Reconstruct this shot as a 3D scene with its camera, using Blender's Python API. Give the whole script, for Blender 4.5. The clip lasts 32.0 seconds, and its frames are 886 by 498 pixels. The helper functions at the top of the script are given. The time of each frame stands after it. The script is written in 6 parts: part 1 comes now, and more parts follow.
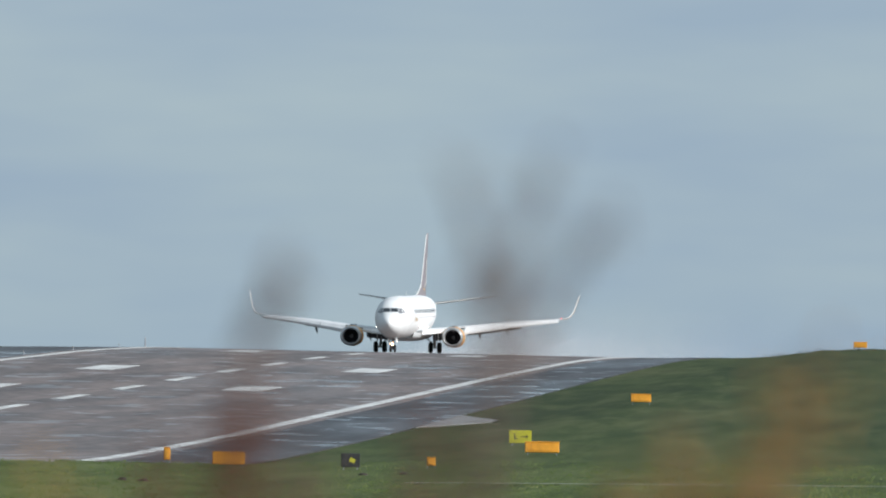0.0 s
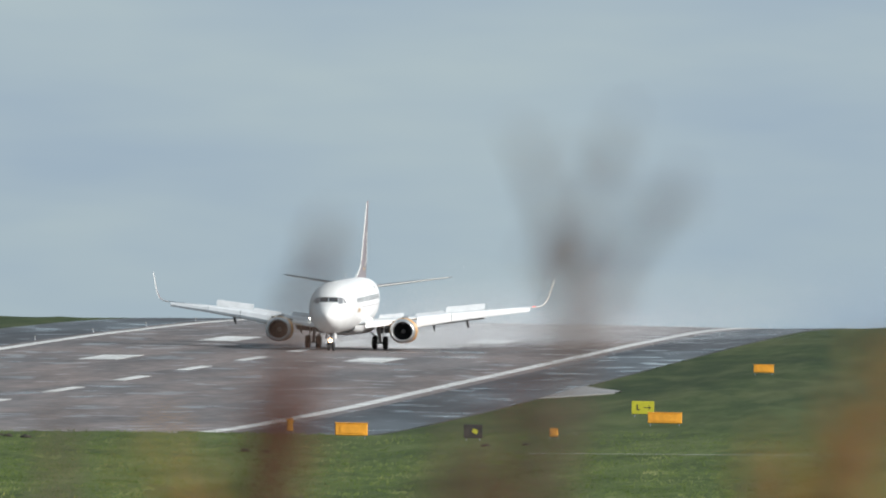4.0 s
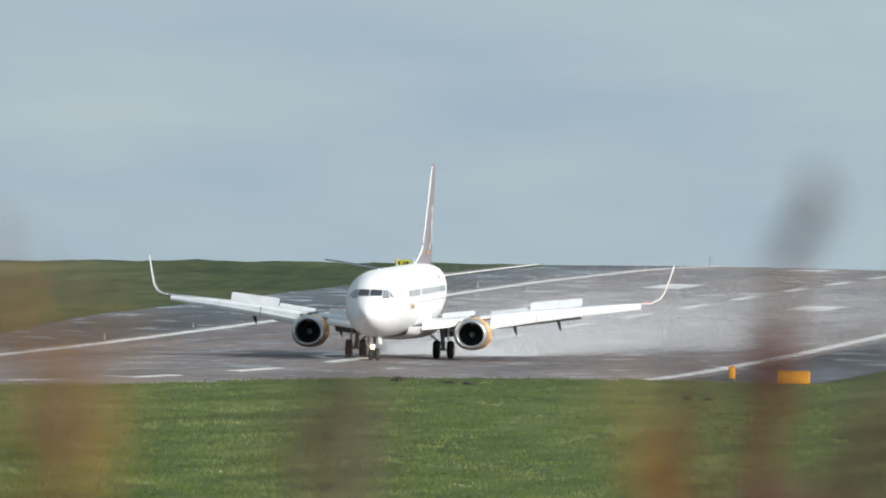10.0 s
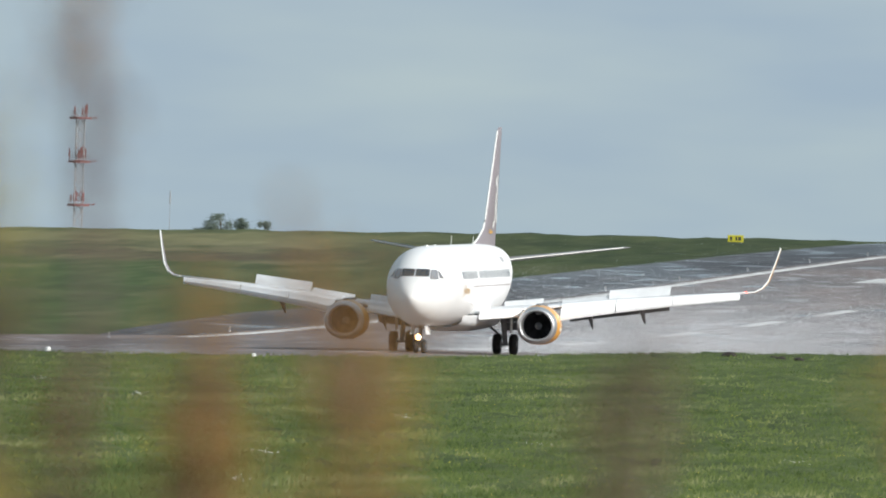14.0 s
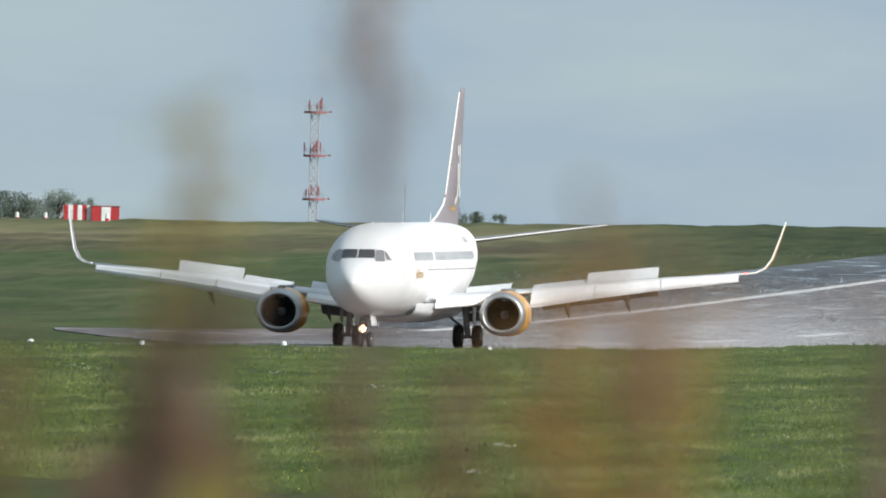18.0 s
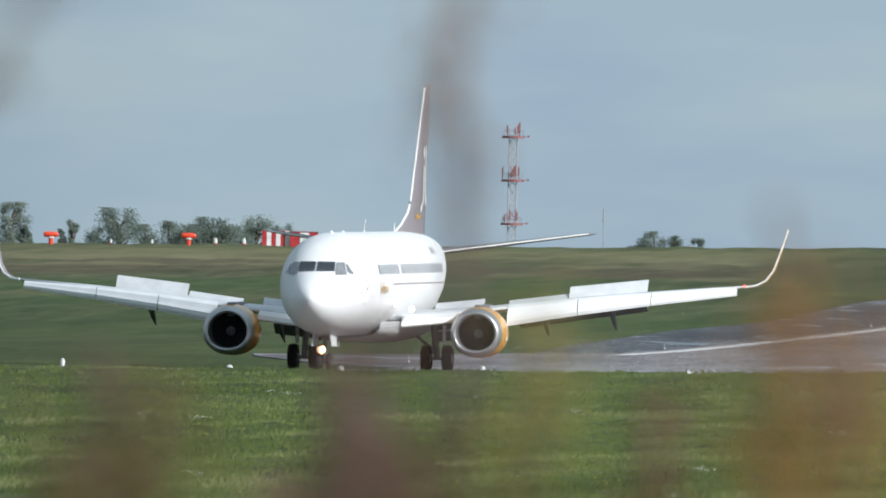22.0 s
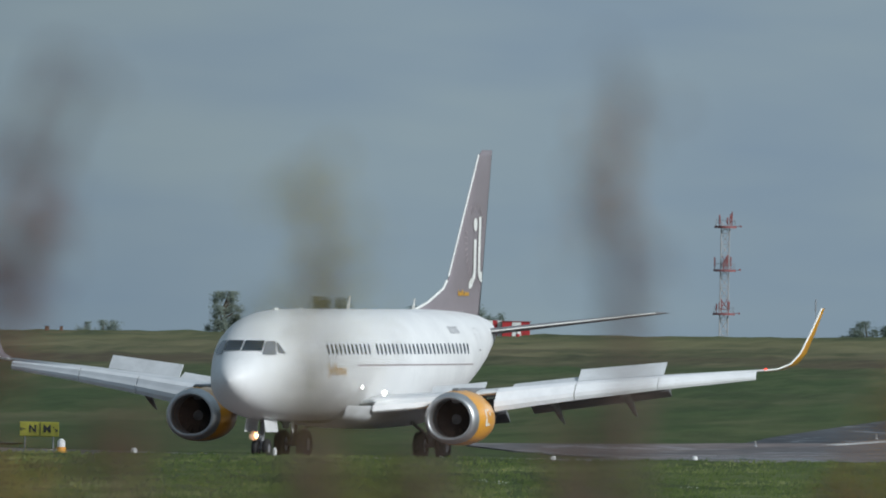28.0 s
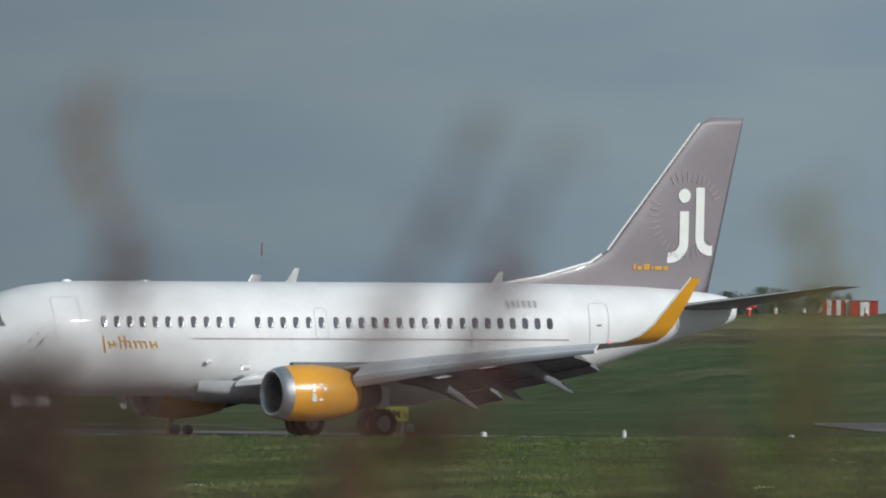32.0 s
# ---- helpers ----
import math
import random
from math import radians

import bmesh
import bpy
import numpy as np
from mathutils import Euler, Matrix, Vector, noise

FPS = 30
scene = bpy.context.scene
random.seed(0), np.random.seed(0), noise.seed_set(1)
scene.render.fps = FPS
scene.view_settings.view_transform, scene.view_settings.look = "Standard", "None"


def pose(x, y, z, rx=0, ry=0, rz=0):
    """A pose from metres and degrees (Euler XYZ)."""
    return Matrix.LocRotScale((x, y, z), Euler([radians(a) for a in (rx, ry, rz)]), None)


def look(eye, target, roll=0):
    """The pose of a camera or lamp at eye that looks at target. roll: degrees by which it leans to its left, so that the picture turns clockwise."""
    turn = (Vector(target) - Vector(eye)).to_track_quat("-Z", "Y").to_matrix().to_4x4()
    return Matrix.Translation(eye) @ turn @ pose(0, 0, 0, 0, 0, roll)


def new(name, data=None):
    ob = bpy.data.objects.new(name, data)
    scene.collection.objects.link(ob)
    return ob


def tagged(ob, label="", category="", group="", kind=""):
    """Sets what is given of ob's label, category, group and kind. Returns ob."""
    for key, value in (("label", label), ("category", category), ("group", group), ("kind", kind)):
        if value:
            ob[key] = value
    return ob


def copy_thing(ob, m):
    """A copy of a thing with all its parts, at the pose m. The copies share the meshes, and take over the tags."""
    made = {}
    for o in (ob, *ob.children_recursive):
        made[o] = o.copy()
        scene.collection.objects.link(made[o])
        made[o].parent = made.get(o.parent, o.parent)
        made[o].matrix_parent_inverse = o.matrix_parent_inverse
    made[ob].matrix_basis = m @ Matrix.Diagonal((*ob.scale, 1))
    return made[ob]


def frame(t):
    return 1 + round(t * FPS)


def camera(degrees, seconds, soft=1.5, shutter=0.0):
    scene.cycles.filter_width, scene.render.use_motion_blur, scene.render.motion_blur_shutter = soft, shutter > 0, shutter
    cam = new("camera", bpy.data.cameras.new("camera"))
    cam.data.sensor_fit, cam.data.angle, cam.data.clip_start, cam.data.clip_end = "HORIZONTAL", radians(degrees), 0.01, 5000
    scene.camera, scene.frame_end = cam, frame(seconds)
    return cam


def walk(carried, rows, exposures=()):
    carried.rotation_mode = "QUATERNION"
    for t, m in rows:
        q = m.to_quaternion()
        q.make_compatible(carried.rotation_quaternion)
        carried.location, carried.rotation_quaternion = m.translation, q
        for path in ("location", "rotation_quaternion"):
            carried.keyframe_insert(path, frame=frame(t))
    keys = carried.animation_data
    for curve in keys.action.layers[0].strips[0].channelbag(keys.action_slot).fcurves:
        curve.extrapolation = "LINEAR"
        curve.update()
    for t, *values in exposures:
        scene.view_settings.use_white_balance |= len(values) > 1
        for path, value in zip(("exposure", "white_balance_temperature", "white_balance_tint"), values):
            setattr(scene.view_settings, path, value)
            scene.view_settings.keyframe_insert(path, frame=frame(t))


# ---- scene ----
EYE = Vector((0.0, 0.0, 7.6))


def aim(az, el, roll):
    """A pose of the tripod head: azimuth from the runway's axis and elevation, in milliradians, and the lean in degrees."""
    a, e = az / 1000, el / 1000
    return look(EYE, EYE + Vector((math.sin(a) * math.cos(e), math.cos(a) * math.cos(e), math.sin(e))) * 100, roll)


cam = camera(3.2083, 32.0, soft=1.9)
cam.data.dof.use_dof = True
cam.data.dof.focus_distance = 640
cam.data.dof.aperture_fstop = 15.5
walk(cam, [
    (0, aim(-61.68, 6.57, 0.97)), (0.5, aim(-62.47, 6.02, 0.97)), (1, aim(-63.00, 5.76, 1.02)), (1.5, aim(-63.51, 5.64, 0.98)),
    (2, aim(-64.38, 5.62, 0.97)), (2.5, aim(-65.10, 5.76, 0.97)), (4.5, aim(-70.36, 4.09, 0.88)), (5, aim(-74.58, 3.48, 0.76)),
    (5.2, aim(-83.15, 2.96, 0.82)), (5.5, aim(-85.68, 2.81, 0.80)), (6, aim(-89.32, 2.46, 0.85)), (6.5, aim(-92.40, 2.02, 0.93)),
    (7, aim(-93.92, 1.67, 0.96)), (7.5, aim(-92.55, 1.60, 1.08)), (8, aim(-92.79, 1.62, 0.98)), (8.5, aim(-93.71, 1.42, 1.00)),
    (9, aim(-94.85, 0.85, 0.99)), (9.5, aim(-95.94, 0.72, 1.08)), (10, aim(-97.31, 0.82, 1.12)), (10.5, aim(-99.17, 1.20, 1.17)),
    (11, aim(-101.56, 1.00, 1.30)), (11.5, aim(-105.01, -0.17, 1.38)), (12, aim(-107.84, -0.63, 1.54)), (12.5, aim(-110.48, -0.78, 1.72)),
    (13, aim(-113.38, -0.88, 1.61)), (13.5, aim(-115.92, -0.96, 1.68)), (14, aim(-118.27, -1.33, 1.68)), (14.5, aim(-120.04, -1.88, 1.73)),
    (15, aim(-121.73, -2.30, 1.75)), (15.5, aim(-123.91, -2.51, 1.72)), (17.5, aim(-131.65, -3.12, 1.33)), (18, aim(-133.13, -2.17, 1.36)),
    (18.5, aim(-134.96, -1.82, 1.32)), (19, aim(-137.35, -2.26, 1.35)), (19.5, aim(-138.76, -2.19, 1.43)), (20, aim(-139.80, -1.98, 1.39)),
    (20.5, aim(-141.24, -1.62, 1.27)), (21, aim(-142.12, -1.10, 1.28)), (21.5, aim(-143.40, -1.22, 1.28)), (22, aim(-145.71, -0.88, 1.11)),
    (22.5, aim(-148.17, 0.04, 1.09)), (23, aim(-153.20, 1.34, 1.04)), (23.5, aim(-155.87, 2.35, 1.01)), (24, aim(-157.83, 2.75, 1.06)),
    (24.5, aim(-158.64, 2.73, 1.13)), (25, aim(-157.98, 3.20, 1.11)), (25.5, aim(-157.81, 3.72, 1.05)), (27.5, aim(-158.12, 4.38, 1.16)),
    (28, aim(-159.23, 4.52, 1.18)), (28.5, aim(-159.97, 4.44, 1.11)), (29, aim(-161.32, 4.13, 1.13)), (29.5, aim(-163.12, 3.45, 1.13)),
    (30, aim(-164.65, 3.01, 1.04)), (30.5, aim(-171.99, 4.30, 0.66)), (30.8, aim(-177.21, 6.05, 0.76)), (31, aim(-177.47, 6.77, 0.83)),
    (31.3, aim(-177.70, 7.63, 0.80)), (31.5, aim(-176.54, 7.53, 0.77)), (31.6, aim(-177.33, 6.68, 0.74)), (32, aim(-181.16, 3.08, 0.52))],
    exposures=[(0, 0.0, 6170, 10), (5, 0.08, 6420, 10), (8, 0.12, 6410, 10), (20, 0.13, 6260, 10), (21, 0.12, 6190, 10), (23, -0.04, 5930, 9), (25.3, -0.03, 5840, 8), (26.6, -0.26, 5900, 8), (28, -0.61, 5920, 8),
               (30, -0.69, 5970, 8), (31, -0.72, 6000, 8), (32, -0.72, 6080, 9)])

# ---- world, sun ----
SUN = Vector((0.78, -0.4, 0.46)).normalized()
world = bpy.data.worlds.new("sky")
scene.world = world
world.use_nodes = True
wt = world.node_tree
wn, wl = wt.nodes, wt.links
wn.clear()
w_out, w_bg = wn.new("ShaderNodeOutputWorld"), wn.new("ShaderNodeBackground")
w_sky = wn.new("ShaderNodeTexSky")
w_sky.sky_type, w_sky.sun_disc = "NISHITA", False
w_sky.sun_elevation, w_sky.sun_rotation = math.asin(SUN.z), math.atan2(SUN.x, SUN.y)
w_sky.air_density, w_sky.dust_density = 1.0, 2.0
w_co, w_map = wn.new("ShaderNodeTexCoord"), wn.new("ShaderNodeMapping")
w_map.inputs["Scale"].default_value = (22, 22, 95)
w_noise = wn.new("ShaderNodeTexNoise")
w_noise.inputs["Scale"].default_value, w_noise.inputs["Detail"].default_value = 1.6, 3
w_ramp = wn.new("ShaderNodeValToRGB")
w_ramp.color_ramp.elements[0].position, w_ramp.color_ramp.elements[0].color = 0.3, (3.6, 4.66, 5.62, 1)
w_ramp.color_ramp.elements[1].position, w_ramp.color_ramp.elements[1].color = 0.72, (4.55, 5.55, 5.85, 1)
w_mix = wn.new("ShaderNodeMix")
w_mix.data_type = "RGBA"
w_mix.inputs["Factor"].default_value = 0.86
wl.new(w_co.outputs["Generated"], w_map.inputs["Vector"])
wl.new(w_map.outputs["Vector"], w_noise.inputs["Vector"])
wl.new(w_noise.outputs["Fac"], w_ramp.inputs["Fac"])
wl.new(w_sky.outputs["Color"], w_mix.inputs["A"])
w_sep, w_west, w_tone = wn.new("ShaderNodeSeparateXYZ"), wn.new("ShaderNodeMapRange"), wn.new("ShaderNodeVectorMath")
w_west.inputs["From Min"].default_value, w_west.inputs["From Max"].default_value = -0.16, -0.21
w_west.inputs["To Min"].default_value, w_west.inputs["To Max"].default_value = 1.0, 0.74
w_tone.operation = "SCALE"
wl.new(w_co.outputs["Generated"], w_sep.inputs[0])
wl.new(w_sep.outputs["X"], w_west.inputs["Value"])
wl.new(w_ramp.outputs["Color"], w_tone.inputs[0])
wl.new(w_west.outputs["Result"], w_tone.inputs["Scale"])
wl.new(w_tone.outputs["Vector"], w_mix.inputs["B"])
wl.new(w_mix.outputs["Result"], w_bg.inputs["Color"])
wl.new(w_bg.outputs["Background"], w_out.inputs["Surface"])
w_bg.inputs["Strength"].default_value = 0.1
sun_data = bpy.data.lights.new("sun", "SUN")
sun_data.energy, sun_data.angle, sun_data.color = 4.65, radians(2.5), (1.0, 0.965, 0.91)
sun = new("sun", sun_data)
sun.matrix_world = look(SUN * 100, (0, 0, 0))


# ---- materials ----
def material(name, color, rough=0.5, metal=0.0, spread=0.12, scale=3.0, bump=0.0, bump_scale=20.0, second=None, alpha=1.0,
             emit=0.0, random_spread=0.0, coat=0.0):
    """A surface with variation at two scales (large stains, fine grain), relief and, per piece, a random shade."""
    m = bpy.data.materials.new(name)
    m.use_nodes = True
    nt = m.node_tree
    n, l = nt.nodes, nt.links
    b = n["Principled BSDF"]
    co = n.new("ShaderNodeTexCoord")
    big, fine = n.new("ShaderNodeTexNoise"), n.new("ShaderNodeTexNoise")
    big.inputs["Scale"].default_value, big.inputs["Detail"].default_value = scale, 4
    fine.inputs["Scale"].default_value, fine.inputs["Detail"].default_value = scale * 9, 3
    ramp = n.new("ShaderNodeValToRGB")
    lo = second or tuple(c * (1 - spread) for c in color)
    hi = color if second else tuple(min(1, c * (1 + spread)) for c in color)
    ramp.color_ramp.elements[0].position, ramp.color_ramp.elements[0].color = 0.35, (*lo, 1)
    ramp.color_ramp.elements[1].position, ramp.color_ramp.elements[1].color = 0.65, (*hi, 1)
    mix = n.new("ShaderNodeMath")
    mix.operation = "MULTIPLY_ADD"
    mix.inputs[1].default_value = 0.35
    l.new(co.outputs["Object"], big.inputs["Vector"])
    l.new(co.outputs["Object"], fine.inputs["Vector"])
    l.new(fine.outputs["Fac"], mix.inputs[0])
    sub = n.new("ShaderNodeMath")
    sub.operation = "SUBTRACT"
    sub.inputs[1].default_value = 0.175
    l.new(big.outputs["Fac"], sub.inputs[0])
    l.new(sub.outputs[0], mix.inputs[2])
    l.new(mix.outputs[0], ramp.inputs["Fac"])
    col = ramp.outputs["Color"]
    if random_spread:
        info, hsv, rng = n.new("ShaderNodeObjectInfo"), n.new("ShaderNodeHueSaturation"), n.new("ShaderNodeMapRange")
        rng.inputs["To Min"].default_value, rng.inputs["To Max"].default_value = 1 - random_spread, 1 + random_spread
        l.new(info.outputs["Random"], rng.inputs["Value"])
        l.new(rng.outputs["Result"], hsv.inputs["Value"])
        l.new(col, hsv.inputs["Color"])
        col = hsv.outputs["Color"]
    l.new(col, b.inputs["Base Color"])
    b.inputs["Roughness"].default_value, b.inputs["Metallic"].default_value = rough, metal
    b.inputs["Coat Weight"].default_value = coat
    b.inputs["Coat Roughness"].default_value = 0.08
    if bump:
        bn, bt = n.new("ShaderNodeBump"), n.new("ShaderNodeTexNoise")
        bt.inputs["Scale"].default_value, bt.inputs["Detail"].default_value = bump_scale, 4
        bn.inputs["Strength"].default_value, bn.inputs["Distance"].default_value = bump, 0.02
        l.new(co.outputs["Object"], bt.inputs["Vector"])
        l.new(bt.outputs["Fac"], bn.inputs["Height"])
        l.new(bn.outputs["Normal"], b.inputs["Normal"])
    b.inputs["Alpha"].default_value = alpha
    if emit:
        b.inputs["Emission Color"].default_value, b.inputs["Emission Strength"].default_value = (*color, 1), emit
    return m


WHITE = material("white_paint", (0.81, 0.81, 0.8), 0.5, second=(0.74, 0.74, 0.735), scale=0.8, coat=0.05)
WING = material("wing_grey_paint", (0.62, 0.63, 0.635), 0.38, spread=0.08, scale=1.5)
SLAT = material("pale_slat_paint", (0.8, 0.805, 0.81), 0.4, spread=0.05, scale=1.5)
# dark grey; on the flaps it holds the wing's shade in the colour
UNDER = material("grey_with_wing_shade", (0.17, 0.175, 0.18), 0.5, spread=0.15, scale=1.2)
MAUVE = material("mauve_paint", (0.242, 0.21, 0.222), 0.45, spread=0.05, scale=0.5, coat=0.08)
ORANGE = material("orange_paint", (0.78, 0.36, 0.03), 0.28, spread=0.06, scale=1.0, coat=0.4)
OCHRE = material("ochre_letter_paint", (0.6, 0.33, 0.05), 0.4, spread=0.05)
LETTER = material("white_marking_film", (0.82, 0.82, 0.78), 0.4, spread=0.03)
FAINT = material("faint_mauve_line", (0.36, 0.3, 0.31), 0.4, spread=0.1)
STEEL = material("polished_inlet_lip", (0.56, 0.56, 0.56), 0.44, 0.9, spread=0.06, scale=4)
BAREMETAL = material("bare_grey_metal", (0.2, 0.2, 0.205), 0.5, 0.1, spread=0.1, scale=2)
DARKMETAL = material("dark_metal", (0.03, 0.03, 0.033), 0.45, 0.5, spread=0.3, scale=6)
GEARMETAL = material("grey_gear_metal", (0.35, 0.35, 0.36), 0.45, 0.4, spread=0.2, scale=6)
RUBBER = material("tyre_rubber", (0.022, 0.022, 0.023), 0.75, spread=0.3, scale=5, bump=0.1)
GLASS = material("dark_cockpit_glass", (0.025, 0.03, 0.035), 0.06, spread=0.1, coat=1.0)
# side panes paler than the front: reflected sky put into the base colour
SIDEGLASS = material("sky_toned_side_glass", (0.2, 0.205, 0.215), 0.08, spread=0.15, coat=1.0)
CABIN = material("cabin_window_glass", (0.1, 0.11, 0.13), 0.12, spread=0.15, random_spread=0.25)
SEAM = material("grey_panel_seam", (0.45, 0.45, 0.46), 0.5, spread=0.1)
DOORLINE = material("pale_door_outline", (0.6, 0.6, 0.6), 0.5, spread=0.1)
SMUDGE = material("dark_scuff", (0.3, 0.29, 0.3), 0.6, spread=0.3, scale=8)
LAMP = material("landing_light_glow", (1.0, 0.93, 0.78), 0.3, emit=16)
LAMPN = material("nose_light_glow", (1.0, 0.5, 0.2), 0.3, emit=6)
LAMPB = material("bulb_glow", (1.0, 0.88, 0.65), 0.3, emit=10)
LAMPW = material("white_light_glow", (1.0, 0.97, 0.85), 0.3, emit=12)
REDLAMP = material("red_light_glow", (1.0, 0.06, 0.03), 0.3, emit=4)


def ground_material():
    """Mown grass: fresh green with paler streaks, yellow flowers, brown dry bands on the far rise; shade is put into
    its western colour.
    """
    m = bpy.data.materials.new("mown_grass")
    m.use_nodes = True
    nt = m.node_tree
    n, l = nt.nodes, nt.links
    b = n["Principled BSDF"]
    co = n.new("ShaderNodeTexCoord")

    def noise_at(scale, detail, stretch=(1, 1, 1)):
        mp, tx = n.new("ShaderNodeMapping"), n.new("ShaderNodeTexNoise")
        mp.inputs["Scale"].default_value = stretch
        tx.inputs["Scale"].default_value, tx.inputs["Detail"].default_value = scale, detail
        l.new(co.outputs["Object"], mp.inputs["Vector"])
        l.new(mp.outputs["Vector"], tx.inputs["Vector"])
        return tx.outputs["Fac"]

    def ramp(src, stops):
        r = n.new("ShaderNodeValToRGB")
        while len(r.color_ramp.elements) < len(stops):
            r.color_ramp.elements.new(0.5)
        for e, (p, c) in zip(r.color_ramp.elements, stops):
            e.position, e.color = p, (*c, 1)
        l.new(src, r.inputs["Fac"])
        return r.outputs["Color"]

    def blend(fac, a, c):
        x = n.new("ShaderNodeMix")
        x.data_type = "RGBA"
        l.new(fac, x.inputs["Factor"])
        l.new(a, x.inputs["A"])
        l.new(c, x.inputs["B"])
        return x.outputs["Result"]

    patches = ramp(noise_at(0.3, 4, (1, 0.06, 1)), [(0.34, (0.045, 0.07, 0.018)), (0.5, (0.1, 0.14, 0.034)), (0.64, (0.2, 0.235, 0.08))])
    tufts = ramp(noise_at(2.6, 5, (1, 0.07, 1)), [(0.32, (0.05, 0.075, 0.02)), (0.5, (0.1, 0.14, 0.034)), (0.68, (0.2, 0.23, 0.085))])
    half = n.new("ShaderNodeValue")
    half.outputs[0].default_value = 0.5
    near = blend(half.outputs[0], patches, tufts)
    # the meadow darkens past these western bearings: shade put into the colour
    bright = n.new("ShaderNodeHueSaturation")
    shade_sep, shade_ratio, west_shade = n.new("ShaderNodeSeparateXYZ"), n.new("ShaderNodeMath"), n.new("ShaderNodeMapRange")
    shade_ratio.operation = "DIVIDE"
    west_shade.inputs["From Min"].default_value, west_shade.inputs["From Max"].default_value = -0.13, -0.17
    west_shade.inputs["To Min"].default_value, west_shade.inputs["To Max"].default_value = 0.7, 0.48
    l.new(co.outputs["Object"], shade_sep.inputs[0])
    l.new(shade_sep.outputs["X"], shade_ratio.inputs[0])
    l.new(shade_sep.outputs["Y"], shade_ratio.inputs[1])
    l.new(shade_ratio.outputs[0], west_shade.inputs["Value"])
    l.new(west_shade.outputs["Result"], bright.inputs["Value"])
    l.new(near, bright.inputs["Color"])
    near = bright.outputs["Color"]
    # dry bands only on the rise beyond the runway
    dist, far = n.new("ShaderNodeVectorMath"), n.new("ShaderNodeMapRange")
    dist.operation = "LENGTH"
    l.new(co.outputs["Object"], dist.inputs[0])
    l.new(dist.outputs["Value"], far.inputs["Value"])
    far.inputs["From Min"].default_value, far.inputs["From Max"].default_value = 640, 1050
    far.inputs["To Max"].default_value = 0.9
    # belts of vegetation along the rise: dull green, brown heath, pale dry grass at the crest
    wav, belt = n.new("ShaderNodeMath"), n.new("ShaderNodeMapRange")
    wav.operation, wav.inputs[1].default_value = "MULTIPLY_ADD", 170
    l.new(noise_at(0.02, 5, (0.5, 1, 1)), wav.inputs[0])
    l.new(dist.outputs["Value"], wav.inputs[2])
    l.new(wav.outputs[0], belt.inputs["Value"])
    belt.inputs["From Min"].default_value, belt.inputs["From Max"].default_value = 900 + 85, 1450 + 85
    dry = ramp(belt.outputs["Result"], [(0.0, (0.045, 0.075, 0.026)), (0.45, (0.06, 0.095, 0.033)), (0.51, (0.115, 0.078, 0.055)), (0.64, (0.11, 0.08, 0.055)), (0.7, (0.26, 0.225, 0.125)), (0.88, (0.22, 0.2, 0.1)), (1.0, (0.12, 0.135, 0.058))])
    # streaks of greener, darker and drier growth, stretched to fit the view, break the belts
    clump = ramp(noise_at(0.07, 8, (1, 0.16, 1)), [(0.44, (0, 0, 0)), (0.6, (0.75, 0.75, 0.75))])
    growth = ramp(noise_at(0.2, 7, (0.8, 0.12, 1)), [(0.36, (0.05, 0.06, 0.03)), (0.5, (0.1, 0.1, 0.05)), (0.64, (0.21, 0.18, 0.105))])
    dry = blend(clump, dry, growth)
    # the belts are masked by bearing to fit the view; nearer the runway the rise stays green
    sep, div, west = n.new("ShaderNodeSeparateXYZ"), n.new("ShaderNodeMath"), n.new("ShaderNodeMapRange")
    l.new(co.outputs["Object"], sep.inputs[0])
    div.operation = "DIVIDE"
    l.new(sep.outputs["X"], div.inputs[0])
    l.new(sep.outputs["Y"], div.inputs[1])
    l.new(div.outputs[0], west.inputs["Value"])
    west.inputs["From Min"].default_value, west.inputs["From Max"].default_value = -0.112, -0.13
    green = ramp(noise_at(0.08, 7, (0.9, 0.15, 1)), [(0.36, (0.022, 0.036, 0.015)), (0.5, (0.037, 0.056, 0.02)), (0.66, (0.07, 0.078, 0.034))])
    third = n.new("ShaderNodeValue")
    third.outputs[0].default_value = 0.3
    rough_far = ramp(noise_at(0.5, 6, (1, 0.1, 1)), [(0.36, (0.017, 0.026, 0.01)), (0.5, (0.058, 0.074, 0.027)), (0.64, (0.14, 0.14, 0.066))])
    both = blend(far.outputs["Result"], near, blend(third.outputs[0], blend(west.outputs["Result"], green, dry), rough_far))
    # buttercups and daisies
    flower = ramp(noise_at(3.4, 2, (1, 0.4, 1)), [(0.75, (0, 0, 0)), (0.82, (0.7, 0.7, 0.7))])
    field = ramp(noise_at(0.045, 3), [(0.48, (0, 0, 0)), (0.62, (0.8, 0.8, 0.8))])
    mul = n.new("ShaderNodeMath")
    mul.operation = "MULTIPLY"
    l.new(flower, mul.inputs[0])
    l.new(field, mul.inputs[1])
    yellow = n.new("ShaderNodeRGB")
    yellow.outputs[0].default_value = (0.4, 0.37, 0.1, 1)
    col = blend(mul.outputs[0], both, yellow.outputs[0])
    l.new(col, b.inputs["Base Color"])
    b.inputs["Roughness"].default_value = 0.9
    b.inputs["Specular IOR Level"].default_value = 0.15
    bn = n.new("ShaderNodeBump")
    bn.inputs["Strength"].default_value, bn.inputs["Distance"].default_value = 0.5, 0.3
    l.new(noise_at(0.9, 5), bn.inputs["Height"])
    l.new(bn.outputs["Normal"], b.inputs["Normal"])
    return m


